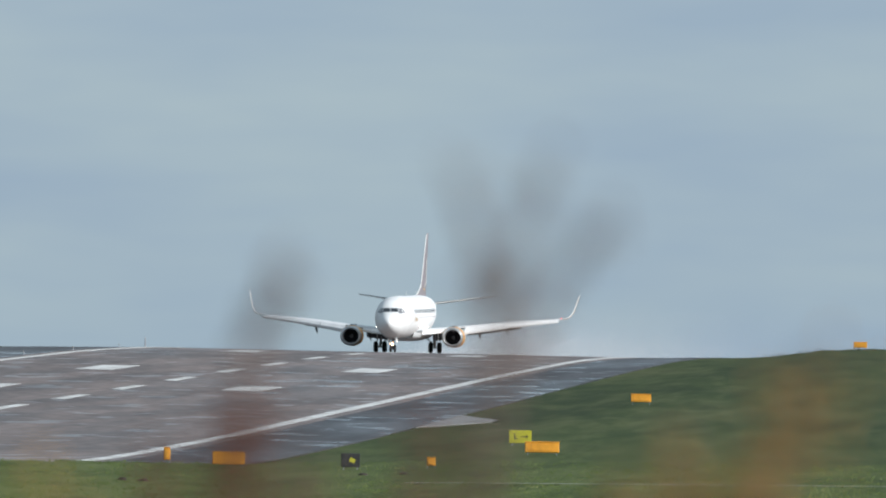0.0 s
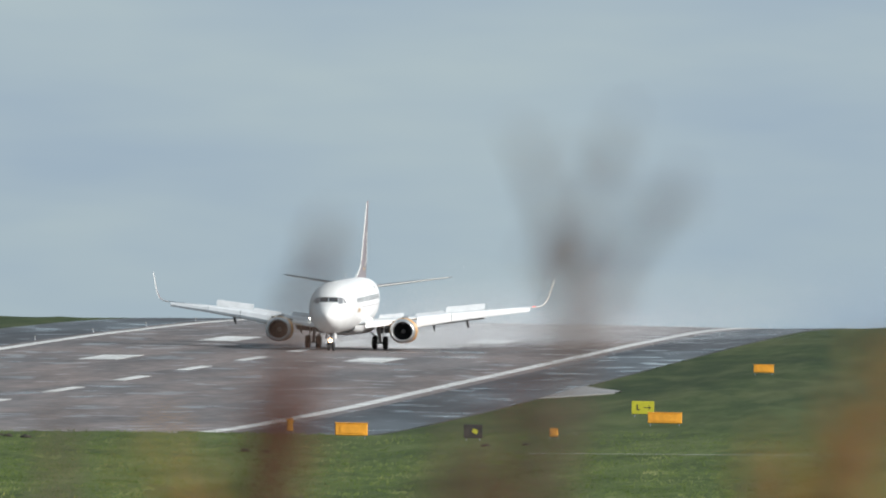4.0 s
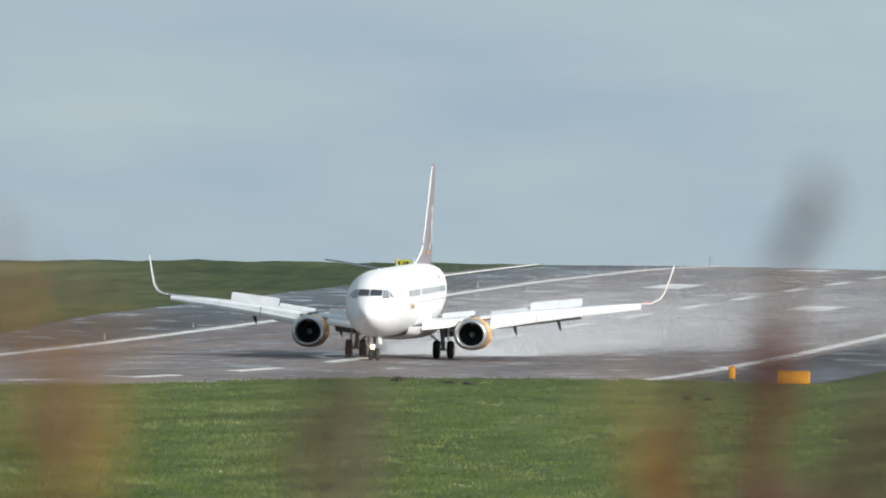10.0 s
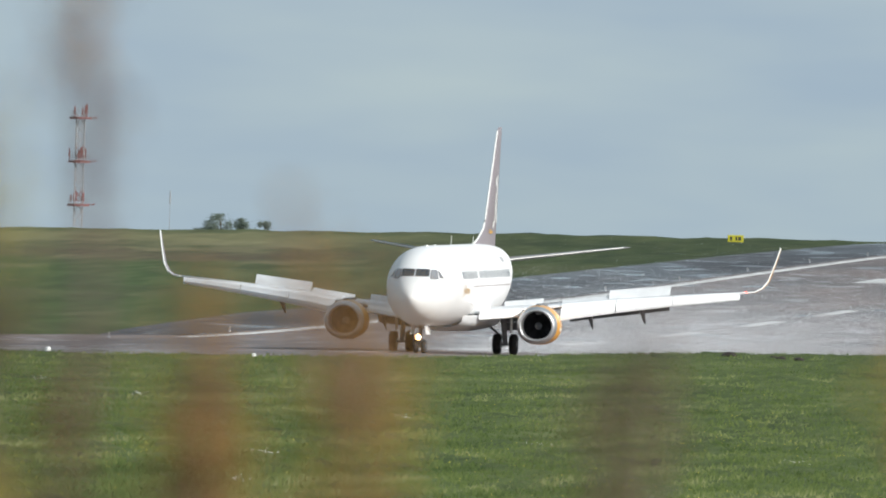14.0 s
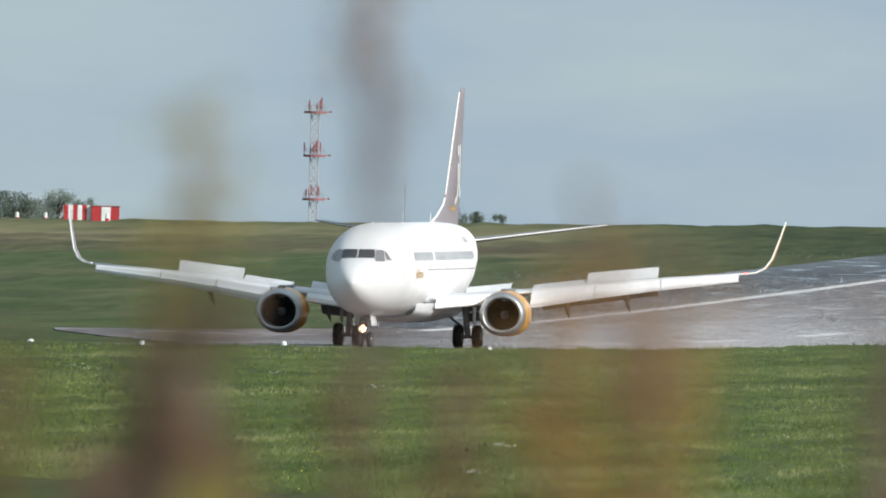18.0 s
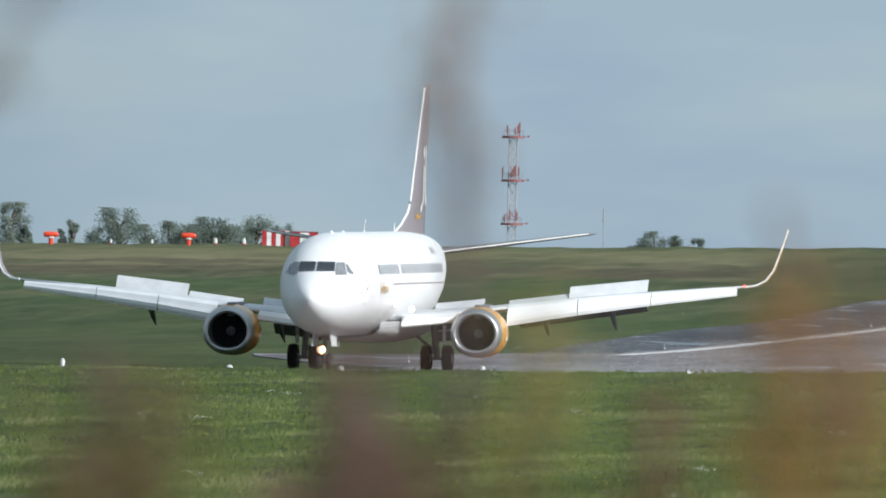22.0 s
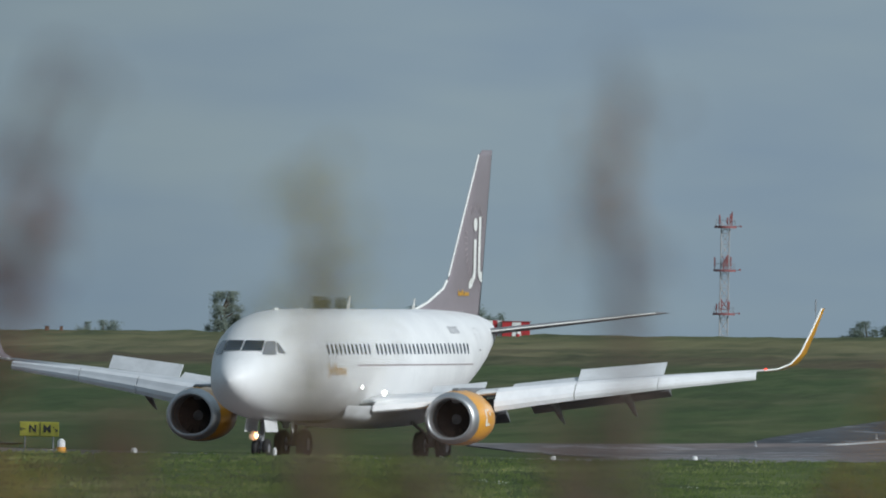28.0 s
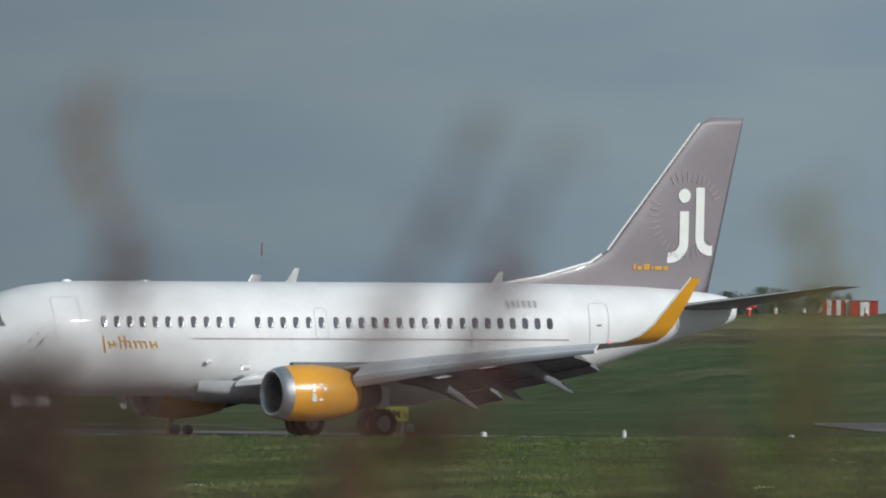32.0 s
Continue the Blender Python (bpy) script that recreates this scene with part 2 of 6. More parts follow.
def paving_material(name, base, dark, wet, stretch, scale):
    """Worn paving with rubber and repair streaks, a damp film of varying gloss and shallow pools."""
    m = bpy.data.materials.new(name)
    m.use_nodes = True
    nt = m.node_tree
    n, l = nt.nodes, nt.links
    b = n["Principled BSDF"]
    co = n.new("ShaderNodeTexCoord")

    def noise_at(size, detail, squash):
        mp, tx = n.new("ShaderNodeMapping"), n.new("ShaderNodeTexNoise")
        mp.inputs["Scale"].default_value = squash
        tx.inputs["Scale"].default_value, tx.inputs["Detail"].default_value = size, detail
        l.new(co.outputs["Object"], mp.inputs["Vector"])
        l.new(mp.outputs["Vector"], tx.inputs["Vector"])
        return tx.outputs["Fac"]

    def span(src, lo, hi, to):
        r = n.new("ShaderNodeMapRange")
        r.inputs["From Min"].default_value, r.inputs["From Max"].default_value = lo, hi
        r.inputs["To Min"].default_value, r.inputs["To Max"].default_value = to
        l.new(src, r.inputs["Value"])
        return r.outputs["Result"]

    r = n.new("ShaderNodeValToRGB")
    r.color_ramp.elements[0].position, r.color_ramp.elements[0].color = 0.35, (*dark, 1)
    r.color_ramp.elements[1].position, r.color_ramp.elements[1].color = 0.62, (*base, 1)
    l.new(noise_at(scale, 6, stretch), r.inputs["Fac"])
    # fine grooves and patches of repair
    grain = n.new("ShaderNodeMix")
    grain.data_type, grain.blend_type = "RGBA", "MULTIPLY"
    tone = n.new("ShaderNodeCombineColor")
    g = span(noise_at(scale * 5, 5, (1, 0.2, 1)), 0.35, 0.65, (0.72, 1.18))
    for k in range(3):
        l.new(g, tone.inputs[k])
    grain.inputs["Factor"].default_value = 1.0
    l.new(r.outputs["Color"], grain.inputs["A"])
    l.new(tone.outputs["Color"], grain.inputs["B"])
    l.new(grain.outputs["Result"], b.inputs["Base Color"])
    # damp film, then pools
    film = span(noise_at(scale * 0.4, 4, stretch), 0.4, 0.62, wet)
    pool = span(noise_at(scale * 1.3, 5, (1, 0.3, 1)), 0.56, 0.64, (0.0, 0.34))
    sub = n.new("ShaderNodeMath")
    sub.operation = "SUBTRACT"
    l.new(film, sub.inputs[0])
    l.new(pool, sub.inputs[1])
    l.new(sub.outputs[0], b.inputs["Roughness"])
    b.inputs["Specular IOR Level"].default_value = 0.42
    return m


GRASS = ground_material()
RUNWAY = paving_material("grooved_brown_asphalt", (0.2, 0.158, 0.145), (0.115, 0.097, 0.093), (0.72, 0.54), (1, 0.1, 1), 0.22)
SHOULDER = paving_material("wet_dark_asphalt", (0.07, 0.068, 0.072), (0.03, 0.03, 0.034), (0.7, 0.44), (1, 0.12, 1), 0.25)
PAINT = material("worn_white_runway_paint", (0.72, 0.72, 0.7), 0.6, second=(0.42, 0.4, 0.38), scale=0.35)
CONCRETE = material("pale_concrete", (0.25, 0.245, 0.24), 0.7, spread=0.2, scale=0.5)


def mesh_of(bm, name):
    me = bpy.data.meshes.new(name)
    bm.normal_update()
    bm.to_mesh(me)
    bm.free()
    return me


def part(name, bm, mat, parent=None, label="", smooth=False):
    """Links a bmesh as one mesh object, under a thing or a part."""
    me = mesh_of(bm, name)
    me.materials.append(mat)
    if smooth:
        me.shade_smooth()
    ob = new(name, me)
    if parent:
        ob.parent = parent
    if label:
        tagged(ob, label)
    return ob


def thing(name, label, category, m=None, group="", kind=""):
    ob = new(name)
    ob.empty_display_size = 0.3
    if m is not None:
        ob.matrix_world = m
    return tagged(ob, label, category, group, kind)


def box(bm, sx, sy, sz, at=(0, 0, 0), rot=None, bevel=0.0):
    r = bmesh.ops.create_cube(bm, size=1)
    vs = r["verts"]
    bmesh.ops.scale(bm, vec=(sx, sy, sz), verts=vs)
    if bevel:
        es = list({e for v in vs for e in v.link_edges})
        rb = bmesh.ops.bevel(bm, geom=es, offset=bevel, segments=1, affect="EDGES")
        vs = list({v for f in rb["faces"] for v in f.verts} | {v for v in vs if v.is_valid})
    m = Matrix.Translation(at)
    if rot is not None:
        m = m @ rot.to_4x4()
    bmesh.ops.transform(bm, matrix=m, verts=vs)
    return bm


def tube(bm, a, b, r0, r1=None, seg=8, caps=True):
    """A round bar from a to b."""
    a, b = Vector(a), Vector(b)
    r1 = r0 if r1 is None else r1
    q = (b - a).to_track_quat("Z", "Y").to_matrix()
    rings = []
    for p, r in ((a, r0), (b, r1)):
        rings.append([bm.verts.new(p + q @ Vector((r * math.cos(2 * math.pi * i / seg), r * math.sin(2 * math.pi * i / seg), 0))) for i in range(seg)])
    for i in range(seg):
        j = (i + 1) % seg
        bm.faces.new((rings[0][i], rings[0][j], rings[1][j], rings[1][i]))
    if caps:
        bm.faces.new(rings[0][::-1])
        bm.faces.new(rings[1])
    return bm


def loft(bm, rings, close=True, cap0=True, cap1=True):
    """Joins rings of points into a skin."""
    vr = [[bm.verts.new(p) for p in ring] for ring in rings]
    n = len(vr[0])
    for a, b in zip(vr, vr[1:]):
        for i in range(n if close else n - 1):
            j = (i + 1) % n
            bm.faces.new((a[i], a[j], b[j], b[i]))
    if cap0:
        bm.faces.new(vr[0][::-1])
    if cap1:
        bm.faces.new(vr[-1])
    bmesh.ops.recalc_face_normals(bm, faces=bm.faces[:])
    return bm


AXIS, HALF = -96.0, 22.4
# ---- the ground: one sheet, dipping under the runway's middle and over a crest ----
PROFILE = np.array([(0, 3.1), (520, 2.85), (558, 2.74), (591, 2.58), (622, 2.38), (668, 2.06), (701, 1.86), (769, 1.55), (829, 1.4), (905, 1.6), (988, 2.42),
                    (1083, 3.62), (1137, 4.27), (1186, 4.88), (1300, 6.3), (1400, 7.4), (1470, 7.8), (1530, 7.75), (1620, 7.0), (1750, 4.5), (2200, -12), (3500, -70), (5200, -150)])
CROSS = np.array([(-1200, -4.5), (-400, -2.7), (-298, -2.1), (-222, -1.4), (-170, -0.65), (-119, -0.12), (-72, 0.0), (-50, 0.75), (0, 1.0), (300, 1.2), (1200, 0.5)])
LIP = np.array([(-3.2, 480, 3.0), (-0.25, 480, 3.1), (-0.209, 500, 3.12), (-0.19, 512, 3.07), (-0.153, 540, 2.93), (-0.131, 585, 2.68), (-0.117, 640, 2.42),
                (-0.104, 705, 2.35), (-0.094, 745, 2.21), (-0.082, 795, 1.9), (-0.074, 830, 1.6), (-0.06, 860, 1.75), (0.2, 860, 2.6), (3.2, 700, 3.0)])


def smooth01(x):
    x = np.clip(x, 0, 1)
    return x * x * (3 - 2 * x)


def ground_z(x, y, paved=False):
    """The ground's height; paved: the level of runway and taxiways, without the grass bank before them."""
    x, y = np.asarray(x, float), np.asarray(y, float)
    d, az = np.hypot(x, y), np.arctan2(x, y)
    far = np.interp(d, PROFILE[:, 0], PROFILE[:, 1])
    for s in (-18.0, 18.0):
        far = far + np.interp(np.maximum(d + s, 0), PROFILE[:, 0], PROFILE[:, 1])
    far = far / 3 + np.interp(x, CROSS[:, 0], CROSS[:, 1]) * smooth01((d - 900) / 550)
    dl, zl = np.interp(az, LIP[:, 0], LIP[:, 1]), np.interp(az, LIP[:, 0], LIP[:, 2])
    # the foreland: level meadow, rising to the mound on which the tripod stands
    near = zl - 0.0011 * np.clip(dl - d, 0, 400) + (6.0 - zl + 0.4) * (1 - smooth01((d - 18) / 120))
    k = smooth01((d - dl) / 14)
    # the far edge of the runway is lowered here to fit its line in the view
    side = AXIS - x
    far = far - 0.42 * smooth01(side / 20) * (1 - smooth01((side - 24) / 14)) * smooth01((y - 600) / 80) * (1 - smooth01((y - 1050) / 250))
    # paving: falls gently to its camera side and dives under the bank
    pave = far - 0.008 * np.clip(x - AXIS + 21.6, 0, 54) - 2.0 * smooth01((dl + 4 - d) / 12)
    return (near * (1 - k) + np.minimum(far, np.where(side < 34, far + (pave - 0.04 - far) * (1 - smooth01((-side - 35) / 6)), far)) * k, pave)[paved]


def gz(x, y, paved=False):
    return float(ground_z(x, y, paved))


def ground():
    az = np.unique(np.concatenate([np.arange(-0.30, 0.045, 0.0016), np.linspace(-math.pi, math.pi, 61)[:-1]]))
    rad = np.unique(np.concatenate([[1.0, 4, 8, 14], np.arange(20, 260, 12), np.arange(260, 900, 5.0), np.arange(900, 1560, 12), np.geomspace(1560, 4900, 24)]))
    A, R = np.meshgrid(az, rad)
    X, Y = R * np.sin(A), R * np.cos(A)
    Z = ground_z(X, Y)
    rng = np.random.RandomState(5)
    rough = rng.normal(0, 1, Z.shape)
    Z = Z + np.where((R > 250) & (R < 800), 0.035, np.where((R > 900) & (np.abs(X - AXIS) > 40), 0.09, 0.0)) * rough
    na, nr = len(az), len(rad)
    verts = np.stack([X, Y, Z], -1).reshape(-1, 3)
    i, j = np.meshgrid(np.arange(nr - 1), np.arange(na), indexing="ij")
    k = (j + 1) % na
    quads = np.stack([i * na + j, i * na + k, (i + 1) * na + k, (i + 1) * na + j], -1).reshape(-1, 4)[:, ::-1]
    me = bpy.data.meshes.new("ground")
    me.from_pydata(verts.tolist() + [(0, 0, gz(0, 0.5))], [], quads.tolist() + [(q, (q + 1) % na, nr * na) for q in range(na)])
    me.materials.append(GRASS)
    me.shade_smooth()
    return tagged(new("ground", me), "rolling mown airfield grass with buttercups, dry bands and shade toned into its west", "grass", kind="structure")


ground()


def strip(name, edges, lift, mat, step=8.0, thick=0.25, across=4):
    """Paving between a near and a far border: edges(s) gives both border points for s from 0 to 1."""
    rows = []
    p0, p1 = Vector(edges(0)[0]), Vector(edges(1)[0])
    count = max(2, int((p1 - p0).length / step))
    for i in range(count + 1):
        a, c = edges(i / count)
        row = []
        for k in range(across + 1):
            x, y = a[0] + (c[0] - a[0]) * k / across, a[1] + (c[1] - a[1]) * k / across
            row.append((x, y, gz(x, y, True) + lift))
        rows.append(row)
    bm = bmesh.new()
    top = [[bm.verts.new(p) for p in r] for r in rows]
    for a, b in zip(top, top[1:]):
        for k in range(across):
            bm.faces.new((a[k], a[k + 1], b[k + 1], b[k]))
    low = [[bm.verts.new((p[0], p[1], p[2] - thick)) for p in (r[0], r[-1])] for r in rows]
    for i in range(count):
        bm.faces.new((top[i][0], top[i + 1][0], low[i + 1][0], low[i][0]))
        bm.faces.new((top[i + 1][-1], top[i][-1], low[i][1], low[i + 1][1]))
    bmesh.ops.recalc_face_normals(bm, faces=bm.faces[:])
    return part(name, bm, mat)




def left_border(y):
    """The runway's far side, set to fit the view: full width up the slope, widened at the turn-off and drawn in below
    it.
    """
    if y < 577:
        return AXIS - HALF - 0.6
    return float(np.interp(y, (577, 640, 745, 790, 803, 830, 852, 868, 876), (-95.8, -96.4, -111.0, -123.5, -128.5, -126.0, -123.6, -122.3, AXIS - HALF - 0.6)))


road = strip("runway", lambda s: ((left_border(470 + 1330 * s), 470 + 1330 * s), (AXIS + HALF + 0.6, 470 + 1330 * s)), 0.03, RUNWAY, across=8)
tagged(road, "brown grooved asphalt runway, wet, with worn white markings", "runway", kind="structure")
for x0, x1, ya in ((AXIS - HALF - 11, AXIS - HALF - 0.6, 866), (AXIS + HALF + 0.6, AXIS + 30.4, 600)):
    ob = strip("runway_shoulder", lambda s: ((x0 if x1 > AXIS else float(np.interp(ya + (1800 - ya) * s, (866, 872, 894, 917, 965, 1000, 1080), (-122.0, -122.6, -124.4, -125.4, -126.8, -126.0, x0))), ya + (1800 - ya) * s), (x1, ya + (1800 - ya) * s)), 0.02, SHOULDER, across=3)
    tagged(ob, "wet dark asphalt runway shoulder", "pavement", kind="structure")
ob = strip("taxiway", lambda s: ((AXIS - HALF - 0.6 - 190 * s, 497 + 20 * s * s), (AXIS - HALF - 0.6 - 190 * s, 577 + 16 * min(1, s * 6))), 0.03, SHOULDER, across=8)
tagged(ob, "damp grey taxiway leaving the runway", "taxiway", kind="structure")
ob = strip("taxiway", lambda s: ((AXIS - HALF - 11 - 150 * s, 660 + 10 * s), (AXIS - HALF - 11 - 150 * s, 690 + 10 * s)), 0.03, SHOULDER, across=4)
tagged(ob, "damp grey taxiway behind the grass", "taxiway", kind="structure")


def marking(name, x0, x1, y0, y1, label):
    ob = strip(name, lambda s: ((x0, y0 + (y1 - y0) * s), (x1, y0 + (y1 - y0) * s)), 0.045, PAINT, step=10, thick=0.02, across=1)
    ob.parent = road
    tagged(ob, label)


for x, ya in ((AXIS - 21.6, 868), (AXIS + 21.6, 640)):
    marking("edge_line", x - 0.45, x + 0.45, ya, 1780, "worn white runway edge line")
for x, y0, y1 in ((AXIS - 10.4, 1163, 1186), (AXIS + 8.6, 1172, 1195), (AXIS - 10.2, 1266, 1294), (AXIS + 10.0, 1284, 1310), (AXIS - 10.2, 1420, 1443), (AXIS + 10.0, 1420, 1443)):
    marking("landing_zone_bar", x - 1.5, x + 1.5, y0, y1, "broad white landing-zone bar")
for k in range(-4, 14):
    y = 965.0 + 50 * k
    marking("centre_dash", AXIS - 0.45, AXIS + 0.45, y, y + 22.5, "worn white centre-line dash")

ob = strip("taxiway_stub", lambda s: ((AXIS + 30.4 + 3.6 * s, 1037 + 24 * s), (AXIS + 30.4 + 3.6 * s, 1086 - 18 * s)), 0.03, CONCRETE, step=1.5, across=3)
tagged(ob, "pale concrete stub beside the runway shoulder", "pavement", kind="structure")


def track():
    """A narrow pale track across the grass."""
    bm = bmesh.new()
    rows = []
    for k in range(41):
        a = -0.0638 + 0.046 * k / 40
        row = []
        for d in (722 + 14 * k / 40, 723.6 + 14 * k / 40):
            x, y = d * math.sin(a), d * math.cos(a)
            row.append(bm.verts.new((x, y, gz(x, y) + 0.08)))
        rows.append(row)
    for a, b in zip(rows, rows[1:]):
        bm.faces.new((a[0], b[0], b[1], a[1]))
    bmesh.ops.recalc_face_normals(bm, faces=bm.faces[:])
    tagged(part("service_track", bm, CONCRETE), "narrow pale service track across the grass", "track", kind="structure")


track()


# ---- the airliner: nose to +x, left wing to +y, main wheels at the origin ----
FUSE = np.array([(16.62, 0.02, 2.77, 2.73), (16.52, 0.24, 2.98, 2.5), (16.3, 0.5, 3.2, 2.25), (15.9, 0.78, 3.47, 1.96), (15.4, 1.02, 3.72, 1.75), (14.95, 1.17, 3.93, 1.62),
                 (14.5, 1.31, 4.3, 1.53), (14.0, 1.45, 4.66, 1.46), (13.4, 1.6, 4.93, 1.39), (12.6, 1.74, 5.12, 1.34), (11.6, 1.83, 5.24, 1.3), (10.4, 1.88, 5.29, 1.28),
                 (8.0, 1.88, 5.3, 1.27), (4.0, 1.88, 5.3, 1.27), (0.0, 1.88, 5.3, 1.27), (-4.0, 1.88, 5.3, 1.27), (-5.6, 1.87, 5.3, 1.33), (-7.2, 1.82, 5.3, 1.55), (-8.8, 1.71, 5.28, 1.92),
                 (-10.4, 1.53, 5.25, 2.38), (-12.0, 1.27, 5.2, 2.87), (-13.6, 0.93, 5.11, 3.36), (-14.9, 0.62, 4.98, 3.66), (-15.6, 0.44, 4.86, 3.86), (-15.9, 0.33, 4.76, 4.0)])


def fuse_at(x):
    c = FUSE[::-1]
    return [float(np.interp(x, c[:, 0], c[:, k])) for k in (1, 2, 3)]


def fuse_point(x, ang, off=0.0):
    """A point on the skin: ang 0 at the left side, 90 degrees on top."""
    hw, top, bot = fuse_at(x)
    zc, hh = (top + bot) / 2, (top - bot) / 2
    c, s = math.cos(ang), math.sin(ang)
    e = 2 / 2.12
    return Vector((x, (hw + off) * math.copysign(abs(c) ** e, c), zc + (hh + off) * math.copysign(abs(s) ** e, s)))


def fuse_z(x, z, side=1, off=0.0):
    hw, top, bot = fuse_at(x)
    s = max(-0.999, min(0.999, (z - (top + bot) / 2) / ((top - bot) / 2)))
    ang = math.asin(math.copysign(abs(s) ** 1.06, s))
    p = fuse_point(x, ang, off)
    p.y *= side
    return p


def skin_patch(bm, pts, side, off, depth=0.0, grid=4):
    """A patch lying on the fuselage: the corners (x, z) of a four-sided outline, subdivided."""
    rows = []
    for i in range(grid + 1):
        u = i / grid
        row = []
        for j in range(grid + 1):
            v = j / grid
            a = Vector(pts[0]) * (1 - u) + Vector(pts[1]) * u
            c = Vector(pts[3]) * (1 - u) + Vector(pts[2]) * u
            q = a * (1 - v) + c * v
            row.append(bm.verts.new(fuse_z(q.x, q.y, side, off)))
        rows.append(row)
    for a, b in zip(rows, rows[1:]):
        for j in range(grid):
            bm.faces.new((a[j], a[j + 1], b[j + 1], b[j]))
    bmesh.ops.recalc_face_normals(bm, faces=bm.faces[:])
    return bm


def outline_patch(bm, x0, x1, z0, z1, side, off, r=0.2, w=0.035):
    """A thin rounded frame on the skin, the seam of a door."""
    pts = []
    for cx, cz, a0 in ((x1 - r, z1 - r, 0), (x0 + r, z1 - r, 90), (x0 + r, z0 + r, 180), (x1 - r, z0 + r, 270)):
        for k in range(4):
            a = radians(a0 + 30 * k)
            pts.append((cx, cz, math.cos(a), math.sin(a), r))
    ring, full = [], []
    for p, q in zip(pts, pts[1:] + pts[:1]):
        n = max(1, int((abs(p[0] - q[0]) + abs(p[1] - q[1])) / 0.12))
        full += [tuple(a + (b - a) * k / n for a, b in zip(p, q)) for k in range(n)]
    for cx, cz, c, s, rr in full:
        ring.append((bm.verts.new(fuse_z(cx + rr * c, cz + rr * s, side, off)), bm.verts.new(fuse_z(cx + (rr - w) * c, cz + (rr - w) * s, side, off))))
    for a, b in zip(ring, ring[1:] + ring[:1]):
        bm.faces.new((a[0], b[0], b[1], a[1]))
    return bm


def airfoil(le, te, z, y, thick, n=9, twist=0.0):
    """A closed wing section in the xz plane at y."""
    up, lo = [], []
    for i in range(n + 1):
        u = (1 - math.cos(math.pi * i / n)) / 2
        t = thick * 2.6 * (0.2969 * math.sqrt(u) - 0.126 * u - 0.3516 * u * u + 0.2843 * u ** 3 - 0.1015 * u ** 4) / 0.52
        x = le + (te - le) * u
        up.append(Vector((x, y, z + t * (le - te) * 0.62 - twist * u)))
        lo.append(Vector((x, y, z - t * (le - te) * 0.38 - twist * u)))
    return up[::-1] + lo[1:-1]


WING_ST = [(1.2, 5.2, -2.6, 1.98, 0.135), (1.9, 4.85, -2.6, 2.05, 0.13), (4.9, 2.75, -2.55, 2.37, 0.12), (8.0, 1.0, -3.15, 2.77, 0.11), (11.2, -0.78, -3.75, 3.1, 0.10), (14.45, -2.55, -4.35, 3.37, 0.095)]


def wing_at(y):
    w = np.array(WING_ST)
    return [float(np.interp(y, w[:, 0], w[:, k])) for k in (1, 2, 3, 4)]


def panel(bm, corners, t):
    """A thin plate through four corners."""
    c = [Vector(p) for p in corners]
    nrm = (c[1] - c[0]).cross(c[3] - c[0]).normalized() * t
    a, b = [bm.verts.new(p) for p in c], [bm.verts.new(p + nrm) for p in c]
    bm.faces.new(a[::-1])
    bm.faces.new(b)
    for i in range(4):
        j = (i + 1) % 4
        bm.faces.new((a[i], a[j], b[j], b[i]))
    bmesh.ops.recalc_face_normals(bm, faces=bm.faces[:])
    return bm


def revolve(bm, prof, cx, cy, cz, seg=32, squash=0.0):
    """A skin of revolution about a line along x; squash flattens its underside."""
    rings = []
    for x, r in prof:
        ring = []
        for i in range(seg):
            a = 2 * math.pi * i / seg
            s = math.sin(a)
            k = 1 - squash * max(0, -s) ** 2
            ring.append(Vector((cx + x, cy + r * math.cos(a) * (1 + squash * 0.35 * abs(math.cos(a))), cz + r * s * k)))
        rings.append(ring)
    return loft(bm, rings, cap0=False, cap1=False)


def wheel(parent, at, r, w):
    bm = bmesh.new()
    prof = [(-w / 2, r * 0.55), (-w / 2, r * 0.86), (-w * 0.36, r * 0.97), (-w * 0.15, r), (w * 0.15, r), (w * 0.36, r * 0.97), (w / 2, r * 0.86), (w / 2, r * 0.55)]
    seg = 24
    rings = [[Vector((rr * math.cos(2 * math.pi * i / seg), yy, rr * math.sin(2 * math.pi * i / seg))) for i in range(seg)] for yy, rr in prof]
    loft(bm, rings, cap0=False, cap1=False)
    tyre = part("tyre", bm, RUBBER, parent, "black rubber tyre", smooth=True)
    tyre.location = at
    bm = bmesh.new()
    for s in (-1, 1):
        tube(bm, (0, s * w * 0.2, 0), (0, s * w * 0.4, 0), r * 0.58, r * 0.5, seg=20)
        tube(bm, (0, s * w * 0.4, 0), (0, s * w * 0.5, 0), r * 0.18, r * 0.14, seg=10)
        for k in range(8):
            a = 2 * math.pi * k / 8
            tube(bm, (r * 0.36 * math.cos(a), s * w * 0.38, r * 0.36 * math.sin(a)), (r * 0.36 * math.cos(a), s * w * 0.43, r * 0.36 * math.sin(a)), r * 0.06, seg=6)
    part("rim", bm, GEARMETAL, tyre, "grey metal wheel rim")
    return tyre


TYRES, SPOILERS = [], []


